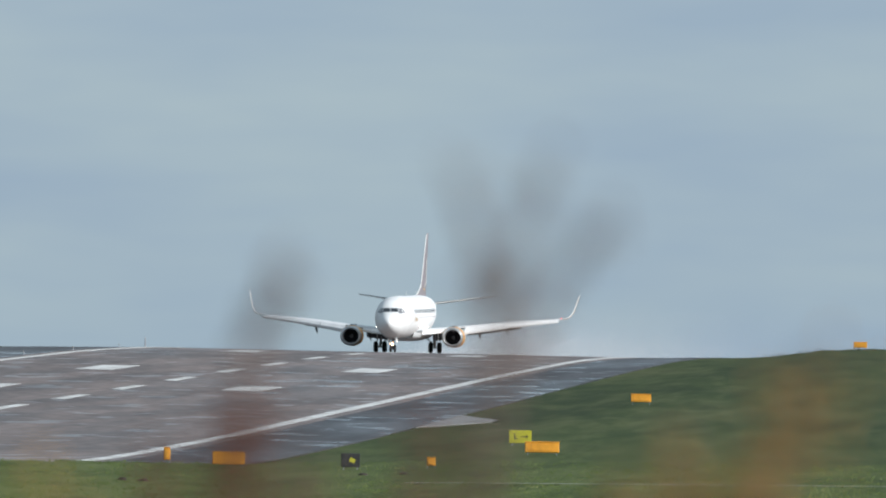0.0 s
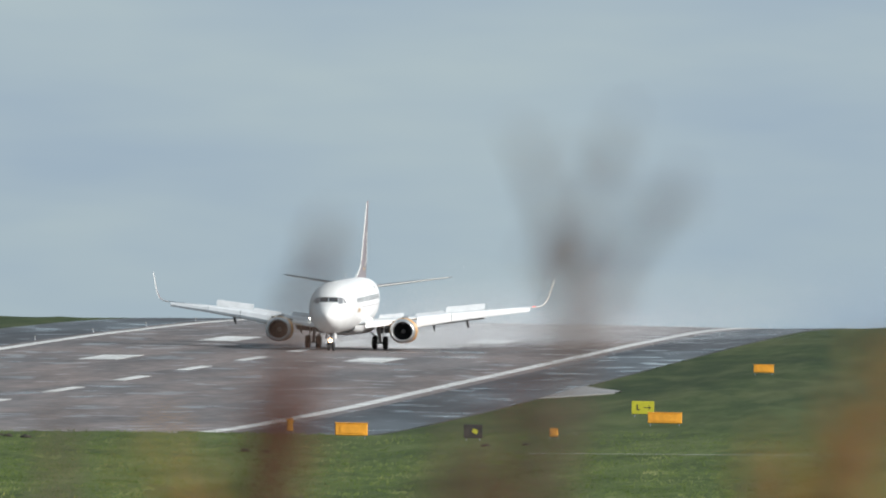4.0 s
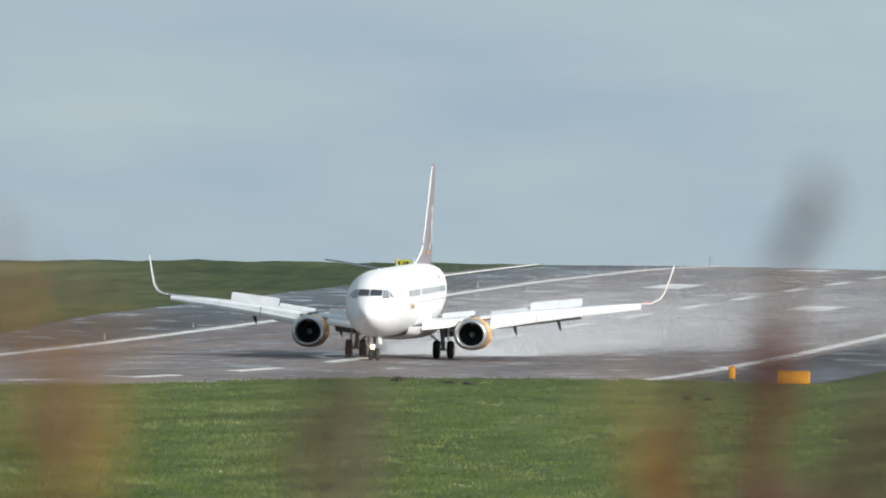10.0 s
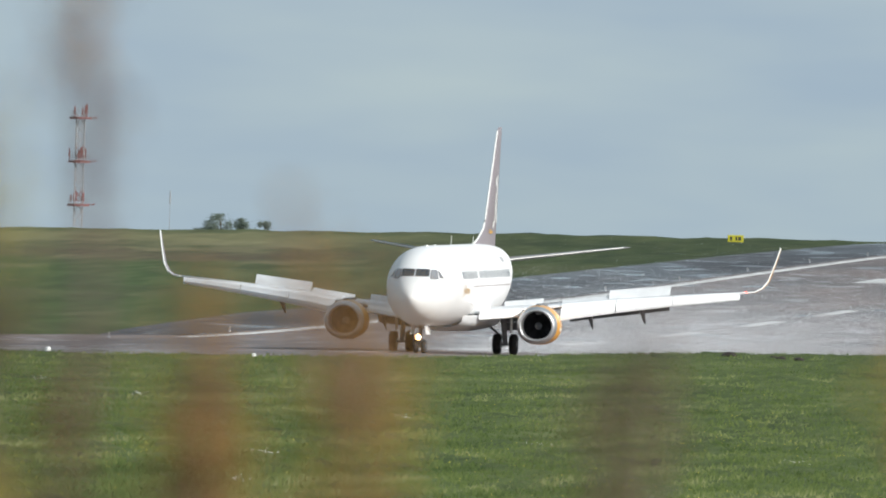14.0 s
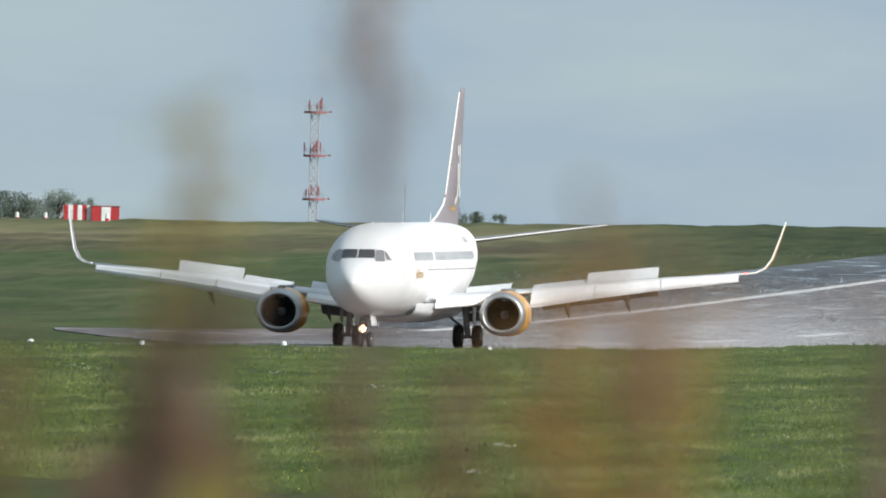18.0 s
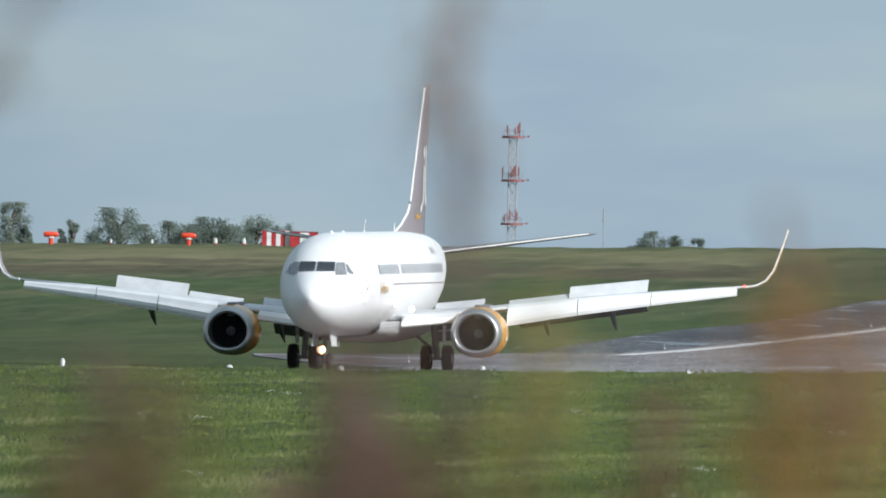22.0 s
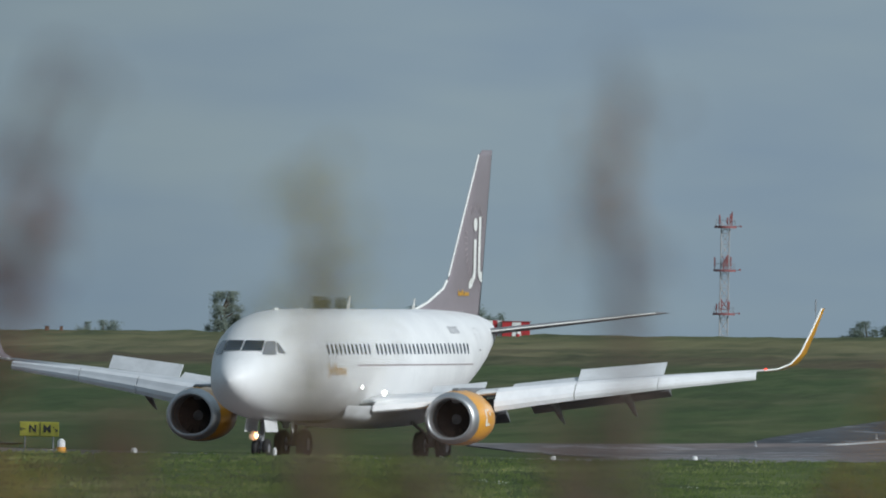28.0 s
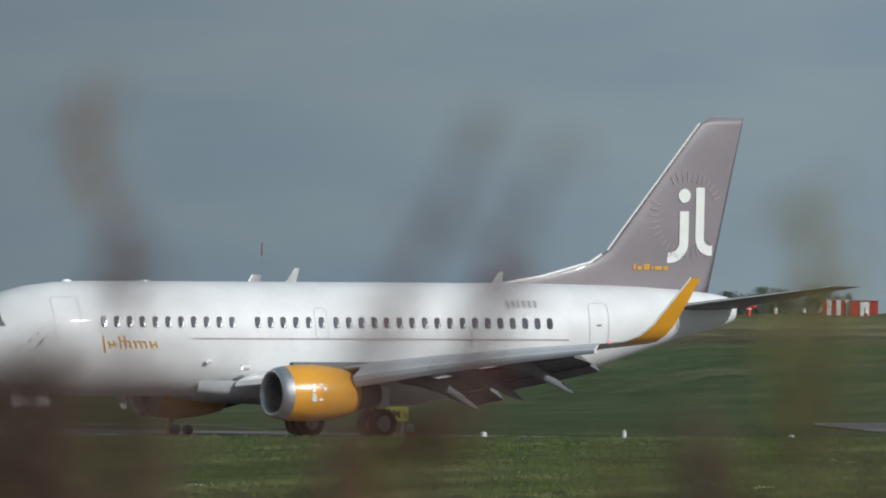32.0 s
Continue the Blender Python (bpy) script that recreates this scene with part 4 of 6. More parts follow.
        bm = bmesh.new()
        tube(bm, (0, gy, 0.55), (0.1, gy * 0.95, 1.9), 0.12, 0.15, seg=12)
        tube(bm, (0, gy - 0.5, 0.52), (0, gy + 0.5, 0.52), 0.08, seg=10)
        tube(bm, (0, gy, 0.75), (-0.1, gy - side * 1.1, 1.6), 0.06, seg=8)
        tube(bm, (-0.18, gy, 0.6), (-0.3, gy, 1.1), 0.035, seg=6)
        tube(bm, (-0.3, gy, 1.1), (-0.1, gy, 1.5), 0.035, seg=6)
        leg = part("main_gear_leg", bm, GEARMETAL, jet, "grey main landing gear leg")
        bm = bmesh.new()
        box(bm, 0.7, 0.05, 0.75, (0.02, gy + side * 0.28, 1.45), bevel=0.02)
        part("gear_door", bm, WHITE, leg, "white gear door")
        for dy in (-0.42, 0.42):
            TYRES.append((wheel(jet, (0, gy + dy, 0.52), 0.52, 0.38), 0.52))
    # nose gear
    bm = bmesh.new()
    tube(bm, (12.47, 0, 0.36), (12.35, 0, 1.6), 0.08, 0.1, seg=12)
    tube(bm, (12.47, -0.25, 0.34), (12.47, 0.25, 0.34), 0.06, seg=8)
    tube(bm, (12.38, 0, 1.3), (13.2, 0, 1.62), 0.045, seg=8)
    leg = part("nose_gear_leg", bm, GEARMETAL, jet, "grey nose gear leg")
    for side in (1, -1):
        bm = bmesh.new()
        box(bm, 1.5, 0.03, 0.5, (12.55, side * 0.36, 1.18), rot=Matrix.Rotation(radians(8 * side), 3, "X"), bevel=0.01)
        part("gear_door", bm, WHITE, leg, "white nose gear door")
        TYRES.append((wheel(jet, (12.47, side * 0.2, 0.345), 0.345, 0.2), 0.345))
    # taxi light: a white-hot bulb; its halo is added as a glowing orange bowl
    part("taxi_light", revolve(bmesh.new(), [(0.02, 0.15), (-0.06, 0.12), (-0.1, 0.02)], 12.84, 0, 0.8, seg=18), LAMPN, leg, "lit taxi light on the nose gear")
    part("bulb", revolve(bmesh.new(), [(-0.03, 0.005), (-0.05, 0.06), (-0.08, 0.075)], 12.84, 0, 0.8, seg=14), LAMPB, leg, "white-hot bulb")
    # a long hood added to hide the lamp's glow from the side
    part("light_housing", revolve(bmesh.new(), [(0.62, 0.165), (-0.1, 0.15), (-0.4, 0.06)], 12.83, 0, 0.8, seg=18), UNDER, leg, "grey hood added to narrow the taxi light")
    # the airframe sits a little nose-down on its gear
    for ob in jet.children_recursive:
        if "spoiler" in ob.name or ob.parent == jet and "gear" in ob.name or "tyre" in ob.name or ob.parent != jet and ("gear" in ob.parent.name or "tyre" in ob.parent.name):
            continue
        top = ob if ob.parent == jet else ob.parent
        lift = 0.17 if top.name in ("fuselage", "tail_fin") or "tailplane" in top.name else 0.05
        for v in ob.data.vertices:
            v.co.z += lift - 0.011 * v.co.x
    return jet


jet = airliner()


# ---- things on the airfield, by bearing (in milliradians from the runway's axis) and distance ----
def spot(az, d, lift=0.0):
    x, y = d * math.sin(az / 1000), d * math.cos(az / 1000)
    return Vector((x, y, gz(x, y) + lift))


def facing(az, d, turn=0.0, lift=0.0):
    """A pose on the ground whose -y side faces the tripod."""
    p = spot(az, d, lift)
    return pose(p.x, p.y, p.z, 0, 0, turn - math.degrees(az / 1000))


YELLOW = material("yellow_sign_face", (0.46, 0.43, 0.03), 0.45, spread=0.08, scale=2)
# a darker copy of the sign yellow, with shade put into the colour
YELLOWSHADE = material("shaded_yellow_sign_face", (0.3, 0.29, 0.04), 0.5, spread=0.15, scale=2)
BLACKP = material("black_sign_paint", (0.03, 0.03, 0.03), 0.5, spread=0.3)
AMBER = material("orange_housing_paint", (0.75, 0.33, 0.03), 0.45, spread=0.12, scale=2)
REDP = material("red_paint", (0.42, 0.035, 0.04), 0.45, spread=0.15, scale=2)
SCARLET = material("bright_red_paint", (0.75, 0.07, 0.03), 0.4, spread=0.1, scale=2)
WHITEP = material("weathered_white_paint", (0.74, 0.74, 0.72), 0.5, spread=0.1, scale=2)
POLE = material("grey_galvanised_pole", (0.3, 0.31, 0.33), 0.5, 0.3, spread=0.15)
MASTWHITE = material("mast_white_paint", (0.4, 0.4, 0.41), 0.5, spread=0.12)
MASTRED = material("mast_red_paint", (0.26, 0.1, 0.1), 0.5, spread=0.2)
LAMPGLASS = material("grey_lamp_glass", (0.34, 0.33, 0.3), 0.25, spread=0.15)
BLUE = material("blue_lamp_glass", (0.03, 0.1, 0.2), 0.2, spread=0.2)
BROWNP = material("weathered_brown_paint", (0.16, 0.09, 0.06), 0.7, spread=0.25, scale=3)
SOIL = material("dark_soil", (0.03, 0.024, 0.018), 0.9, spread=0.4, scale=9)


def sign(az, d, w, h, label, glyphs=(), back=False, lift=0.12, face=None):
    ob = thing("airfield_sign", label, "sign", facing(az, d, 0), group="airfield guidance signs")
    for s in (-0.36, 0.36):
        part("leg", tube(bmesh.new(), (s * w, 0, -0.05), (s * w, 0, lift + 0.05), 0.03, seg=6), POLE, ob, "short grey sign leg")
    bm = box(bmesh.new(), w, 0.14, h, (0, 0, lift + h / 2), bevel=0.02)
    plate = part("panel", bm, BLACKP if back else face or YELLOW, ob)
    for k, (kind, u, size) in enumerate(glyphs):
        x, z = u * w, lift + h / 2
        bm = bmesh.new()
        if kind == "bar":
            box(bm, size * w, 0.012, h * 0.5, (x, -0.077, z))
        elif kind == "rule":
            box(bm, 0.03, 0.012, h * 0.94, (x, -0.077, z))
        elif kind in ("right", "left", "down"):
            a = {"right": 0, "left": 180, "down": -45}[kind]
            r = Matrix.Rotation(radians(-a), 3, "Y")
            s = size * h
            for p in (((-s, -0.06 * s), (0.5 * s, -0.06 * s), (0.5 * s, 0.06 * s), (-s, 0.06 * s)), ((0.25 * s, 0.45 * s), (0.95 * s, 0), (0.25 * s, -0.45 * s), (0.5 * s, 0))):
                vs = [bm.verts.new(r @ Vector((q[0], 0, q[1] * 1.6)) + Vector((x, -0.08, z))) for q in p]
                bm.faces.new(vs)
        elif kind == "splash":
            box(bm, 0.3 * w, 0.012, 0.3 * h, (x, -0.077, z), rot=Matrix.Rotation(radians(25), 3, "Y"))
        else:
            cu = bpy.data.curves.new("letter", "FONT")
            cu.body, cu.size, cu.align_x, cu.align_y, cu.extrude, cu.offset = kind, size * h, "CENTER", "CENTER", 0.006, 0.012
            tmp = bpy.data.objects.new("letter", cu)
            scene.collection.objects.link(tmp)
            me = bpy.data.meshes.new_from_object(tmp.evaluated_get(bpy.context.evaluated_depsgraph_get()))
            bpy.data.objects.remove(tmp)
            me.transform(Matrix.Translation((x, -0.08, z)) @ Matrix.Rotation(radians(90), 4, "X"))
            bm.from_mesh(me)
        part("glyph", bm, YELLOW if back else BLACKP, plate, "black sign marking" if not back else "yellow sign marking")
    return ob


sign(-56.6, 955, 1.36, 0.78, "yellow taxiway sign with black letter and arrow", (("L", -0.2, 0.62), ("right", 0.2, 0.3)))
sign(-99.8, 1395, 1.4, 0.62, "yellow sign with worn black marks on the crest", (("bar", -0.28, 0.14), ("bar", 0.05, 0.1), ("bar", 0.25, 0.18)), lift=0.1)
sign(-67.3, 800, 0.95, 0.7, "black sign with a small yellow marking in the grass", (("splash", 0.1, 0.4),), back=True)
sign(-184.5, 604, 1.5, 0.56, "yellow and black taxiway sign with two letters", (("left", -0.42, 0.22), ("N", -0.17, 0.7), ("rule", 0.02, 1), ("M", 0.2, 0.7), ("down", 0.41, 0.22)), lift=0.46, face=YELLOWSHADE)


def light_box(az, d, w, h, turn=0.0, dp=0.7, lift=0.12):
    ob = thing("approach_light_box", "orange metal light housing on short legs in the grass", "airfield light", facing(az, d, turn), group="orange light housings")
    bm = box(bmesh.new(), w, dp, h, (0, 0, lift + h / 2), bevel=0.04)
    body = part("housing", bm, AMBER, ob)
    part("lid", box(bmesh.new(), w * 1.03, dp * 1.04, 0.05, (0, 0, lift + h + 0.02), bevel=0.015), AMBER, body)
    part("rear_hatch", box(bmesh.new(), w * 0.7, 0.03, h * 0.6, (0, -dp / 2 - 0.01, lift + h * 0.5), bevel=0.01), AMBER, body)
    for sx in (-0.42, 0.42):
        for sy in (-0.38, 0.38):
            bm = bmesh.new()
            tube(bm, (sx * w, sy * dp, -0.05), (sx * w, sy * dp, lift), 0.025, seg=6)
            part("leg", bm, POLE, ob)
    return ob


light_box(-75.0, 806, 1.66, 0.62)
light_box(-78.9, 808, 0.34, 0.62, dp=1.2)
light_box(-55.2, 922, 2.0, 0.6)
light_box(-49.0, 1118, 1.42, 0.55)
light_box(-35.2, 1455, 1.25, 0.5, lift=0.3)
light_box(-62.2, 812, 0.45, 0.4)


def edge_light(m, lit):
    ob = thing("runway_edge_light", "small elevated runway edge light", "runway light", m, group="runway edge lights")
    bm = bmesh.new()
    tube(bm, (0, 0, 0), (0, 0, 0.05), 0.12, 0.1, seg=10)
    tube(bm, (0, 0, 0.05), (0, 0, 0.2), 0.035, seg=8)
    part("stem", bm, POLE, ob)
    bm = bmesh.new()
    tube(bm, (0, 0, 0.2), (0, 0, 0.27), 0.05, 0.05, seg=12)
    tube(bm, (0, 0, 0.27), (0, 0, 0.31), 0.05, 0.02, seg=12)
    part("globe", bm, lit, ob, "clear lamp glass")
    return ob


first = edge_light(Matrix.Translation((-119.4, 802, gz(-119.4, 802, True) + 0.04)), LAMPGLASS)
for k in range(1, 14):
    copy_thing(first, Matrix.Translation((-119.4, 802 + 50 * k, gz(-119.4, 802 + 50 * k, True) + 0.04)))
near = thing("taxiway_edge_marker", "squat white taxiway edge marker in the grass", "taxiway marker", facing(-143.05, 640, 0, 0.02), group="white taxiway markers")
bm = bmesh.new()
tube(bm, (0, 0, -0.05), (0, 0, 0.14), 0.1, 0.09, seg=10)
part("base", bm, POLE, near)
bm = bmesh.new()
tube(bm, (0, 0, 0.14), (0, 0, 0.27), 0.12, 0.11, seg=12)
tube(bm, (0, 0, 0.27), (0, 0, 0.31), 0.11, 0.05, seg=12)
part("cap", bm, WHITEP, near, "white weathered cap")
for az, d in ((-120.1, 682), (-159.04, 575), (-178.5, 560), (-130.05, 655), (-152.0, 590)):
    copy_thing(near, facing(az, d, 0, 0.02))


def marker_post(az, d, h, w, mat, label, name, cat):
    ob = thing(name, label, cat, facing(az, d), group="taxiway markers")
    bm = bmesh.new()
    tube(bm, (0, 0, -0.05), (0, 0, h * 0.85), w / 2, w * 0.45, seg=10)
    tube(bm, (0, 0, h * 0.85), (0, 0, h), w * 0.45, w * 0.2, seg=10)
    part("post", bm, mat, ob, smooth=True)
    bm = bmesh.new()
    tube(bm, (0, 0, -0.03), (0, 0, 0.05), w * 0.85, w * 0.8, seg=12)
    part("foot", bm, RUBBER if mat == WHITEP else AMBER, ob)
    return ob


marker_post(-169.6, 566, 0.45, 0.17, WHITEP, "short white marker post in the grass", "marker_post", "marker post")
cone = marker_post(-183.1, 566, 0.55, 0.3, WHITEP, "orange and white marker cone", "marker_cone", "marker cone")
bm = bmesh.new()
tube(bm, (0, 0, 0.05), (0, 0, 0.26), 0.19, 0.16, seg=12)
part("band", bm, AMBER, cone, "orange band")
cone = marker_post(-198.3, 560, 0.6, 0.22, AMBER, "orange marker with a white cap", "marker_cone", "marker cone")
bm = bmesh.new()
tube(bm, (0, 0, 0.45), (0, 0, 0.66), 0.13, 0.08, seg=12)
part("cap", bm, WHITEP, cone, "white cap")
for az in (-198.0, -197.2):
    ob = thing("taxiway_light", "round blue taxiway edge light", "taxiway light", facing(az, 557), group="blue taxiway lights")
    bm = bmesh.new()
    bmesh.ops.create_uvsphere(bm, u_segments=14, v_segments=10, radius=0.2)
    bmesh.ops.translate(bm, vec=(0, 0, 0.24), verts=bm.verts)
    part("globe", bm, BLUE, ob, smooth=True)
    bm = bmesh.new()
    tube(bm, (0, 0, -0.03), (0, 0, 0.1), 0.14, 0.1, seg=12)
    part("base", bm, DARKMETAL, ob)


def molehill(az, d, w):
    rng = random.Random(int(az * 10))
    bm = bmesh.new()
    bmesh.ops.create_icosphere(bm, subdivisions=2, radius=0.5)
    for v in bm.verts:
        v.co *= 1 + rng.uniform(-0.15, 0.15)
        v.co = Vector((v.co.x * w, v.co.y * w, max(-0.1, v.co.z * w * 0.55)))
    ob = part("soil_mound", bm, SOIL)
    ob.matrix_world = facing(az, d, 0, 0.02)
    tagged(ob, "small dark mound of soil in the grass", "mound", "soil mounds")


for az, d, w in ((-81.7, 694, 0.45), (-80.4, 694, 0.5), (-95.6, 700, 0.5), (-96.7, 702, 0.45), (-100.0, 704, 0.7), (-97.2, 706, 0.35), (-63.9, 770, 0.5), (-66.5, 764, 0.5)):
    molehill(az, d, w)


def radar_head(az, d, s):
    """A red drum on a red and white post, of the instrument landing gear."""
    ob = thing("antenna_head", "bright red antenna head on a post at the crest", "antenna", facing(az, d), group="red antenna heads")
    bm = bmesh.new()
    tube(bm, (0, 0, -1.0), (0, 0, 0.62 * s), 0.2 * s, 0.22 * s, seg=12)
    part("post", bm, SCARLET, ob)
    bm = bmesh.new()
    prof = [(-0.72, 0.02), (-0.7, 0.2), (-0.55, 0.27), (0.1, 0.28), (0.45, 0.25), (0.68, 0.2), (0.74, 0.1), (0.75, 0.01)]
    loft(bm, [[Vector((x * s, r * s * math.cos(2 * math.pi * i / 14), 0.95 * s + r * s * math.sin(2 * math.pi * i / 14))) for i in range(14)] for x, r in prof])
    part("drum", bm, SCARLET, ob, smooth=True)
    bm = bmesh.new()
    tube(bm, (0, 0, 0.6 * s), (0, 0, 0.75 * s), 0.3 * s, seg=12)
    part("collar", bm, WHITEP, ob, "pale collar")
    return ob


radar_head(-161.8, 1452, 0.95)
radar_head(-170.5, 1452, 0.95)
radar_head(-203.7, 1140, 0.95)


def small_unit(az, d, w, h, label):
    ob = thing("marker_drum", label, "marker", facing(az, d), group="crest markers")
    part("lower_band", tube(bmesh.new(), (0, 0, -0.6), (0, 0, h * 0.3), w / 2, seg=12), REDP, ob)
    part("upper_band", tube(bmesh.new(), (0, 0, h * 0.3), (0, 0, h), w / 2, w * 0.4, seg=12), WHITEP, ob)


for az in (-160.1, -158.3, -154.4):
    small_unit(az, 1462, 0.36, 0.7, "white-topped red marker drum on the crest")
for az in (-166.7, -164.1):
    small_unit(az, 1462, 0.24, 0.5, "small white marker on the crest")


for az, w in ((-184.15, 0.42), (-183.25, 0.3)):
    ob = thing("equipment_box", "small weathered brown box on the crest", "box", facing(az, 1462), group="brown crest boxes")
    part("body", box(bmesh.new(), w, 0.4, 0.9, (0, 0, -0.05), bevel=0.02), BROWNP, ob)
    part("lid", box(bmesh.new(), w * 1.1, 0.45, 0.06, (0, 0, 0.42), bevel=0.015), BLACKP, ob, "dark lid")


def shed(az, d):
    """A red and white banded equipment cabin with a striped screen beside it."""
    ob = thing("equipment_cabin", "red and white striped equipment cabin on the crest", "cabin", facing(az, d))
    part("wall", box(bmesh.new(), 2.6, 2.2, 2.3, (1.3, 0, 0.15), bevel=0.03), REDP, ob, "red cabin wall")
    part("door", box(bmesh.new(), 0.85, 0.06, 2.0, (1.35, -1.12, 0.25), bevel=0.02), WHITEP, ob, "white door panel")
    part("roof", box(bmesh.new(), 2.75, 2.35, 0.08, (1.3, 0, 1.34), bevel=0.02), MASTRED, ob, "dark red flat roof")
    for k in range(6):
        part("screen_board", box(bmesh.new(), 0.42, 0.1, 2.4, (-0.22 - 0.43 * k, -0.6, 0.2), bevel=0.01), (WHITEP, REDP)[k % 2], ob, "vertical red or white board")
    return ob


shed(-155.4, 1470)


def thin_pole(az, d, h, top=None):
    ob = thing("pole", "thin grey pole on the crest", "pole", facing(az, d))
    part("shaft", tube(bmesh.new(), (0, 0, -1), (0, 0, h), 0.03, 0.025, seg=8), POLE, ob)
    part("tip", tube(bmesh.new(), (0, 0, h - 0.9), (0, 0, h + 0.3), 0.08, 0.05, seg=8), top or POLE, ob)
    return ob


thin_pole(-135.6, 1500, 3.4)
thin_pole(-192.6, 1500, 6.6, MASTRED)
thin_pole(-80.4, 1470, 0.7)


def mast(az, d):
    """A lattice telecom mast: white legs and bracing, three red platforms with aerials."""
    ob = thing("lattice_mast", "red and white lattice telecom mast with three aerial platforms", "mast", facing(az, d))
    k = d / 28000
    zb = ob.matrix_world.translation.z
    level = [EYE.z + (510 - y) * k - zb for y in (545, 488, 411, 334)]
    hw = 0.62
    legs = [(-hw, -hw), (hw, -hw), (hw, hw), (-hw, hw)]
    top = level[3] + 0.6
    for x, y in legs:
        part("leg", tube(bmesh.new(), (x, y, 0), (x, y, top), 0.1, seg=6), MASTWHITE, ob)
    z, bay = level[0] - 6, 1.65
    n = 0
    while z < level[3] - 0.4:
        red = any(0 < z + 0.5 - q < 2.0 for q in level[1:])
        for a, b in zip(legs, legs[1:] + legs[:1]):
            p, q = (a, b) if n % 2 else (b, a)
            bm = bmesh.new()
            tube(bm, (*p, z), (*q, z + bay), 0.068, seg=5)
            tube(bm, (*a, z), (*b, z), 0.06, seg=5)
            part("brace", bm, MASTRED if red else MASTWHITE, ob)
        z += bay
        n += 1
    rng = random.Random(9)
    for q in level[1:]:
        bm = bmesh.new()
        tube(bm, (0, 0, q - 0.2), (0, 0, q + 0.14), 1.7, seg=16)
        deck = part("platform", bm, MASTRED, ob, "round red platform")
        bm = bmesh.new()
        for i in range(16):
            a0, a1 = 2 * math.pi * i / 16, 2 * math.pi * (i + 1) / 16
            tube(bm, (1.5 * math.cos(a0), 1.5 * math.sin(a0), q + 1.0), (1.5 * math.cos(a1), 1.5 * math.sin(a1), q + 1.0), 0.03, seg=4)
            tube(bm, (1.5 * math.cos(a0), 1.5 * math.sin(a0), q), (1.5 * math.cos(a0), 1.5 * math.sin(a0), q + 1.0), 0.025, seg=4)
        part("railing", bm, POLE, deck, "thin grey railing")
        for i in range(6):
            a, r, h = rng.uniform(0, 6.28), rng.uniform(0.9, 1.6), rng.uniform(1.4, 2.5)
            x, y = r * math.cos(a), r * math.sin(a)
            bm = bmesh.new()
            tube(bm, (x, y, q), (x, y, q + h), 0.05, seg=5)
            box(bm, 0.24, 0.16, h * 0.6, (x, y, q + h * 0.62), bevel=0.03)
            part("panel_aerial", bm, MASTRED, deck, "dull red panel aerial")
        bm = bmesh.new()
        tube(bm, (1.2, -0.3, q + 0.1), (2.5, -0.3, q + 0.1), 0.05, seg=5)
        tube(bm, (2.3, -0.5, q + 0.1), (2.3, -0.1, q + 0.1), 0.17, seg=12)
        part("dish", bm, MASTRED, deck, "small drum dish on an arm")
    return ob


mast(-141.4, 2400)

# ---- trees beyond the crest ----
def leaf_material(name, a, c):
    """Thin leaves: they scatter light back and let some of it through."""
    m = bpy.data.materials.new(name)
    m.use_nodes = True
    n, l = m.node_tree.nodes, m.node_tree.links
    b, g, r = n["Principled BSDF"], n.new("ShaderNodeNewGeometry"), n.new("ShaderNodeValToRGB")
    r.color_ramp.elements[0].color, r.color_ramp.elements[1].color = (*a, 1), (*c, 1)
    t, mx = n.new("ShaderNodeBsdfTranslucent"), n.new("ShaderNodeMixShader")
    l.new(g.outputs["Random Per Island"], r.inputs["Fac"])
    l.new(r.outputs["Color"], b.inputs["Base Color"])
    l.new(r.outputs["Color"], t.inputs["Color"])
    b.inputs["Roughness"].default_value, b.inputs["Specular IOR Level"].default_value = 0.8, 0.1
    mx.inputs["Fac"].default_value = 0.45
    l.new(b.outputs["BSDF"], mx.inputs[1])
    l.new(t.outputs["BSDF"], mx.inputs[2])
    l.new(mx.outputs["Shader"], n["Material Output"].inputs["Surface"])
    return m


# distance haze is put into both leaf colours, greyer and lighter than foliage
LEAF = leaf_material("hazed_tree_leaves", (0.13, 0.165, 0.135), (0.2, 0.24, 0.195))
LEAFP = leaf_material("pale_hazed_tree_leaves", (0.19, 0.235, 0.2), (0.28, 0.32, 0.275))
BARK = material("bark", (0.09, 0.07, 0.055), 0.85, spread=0.3, scale=4, bump=0.3)


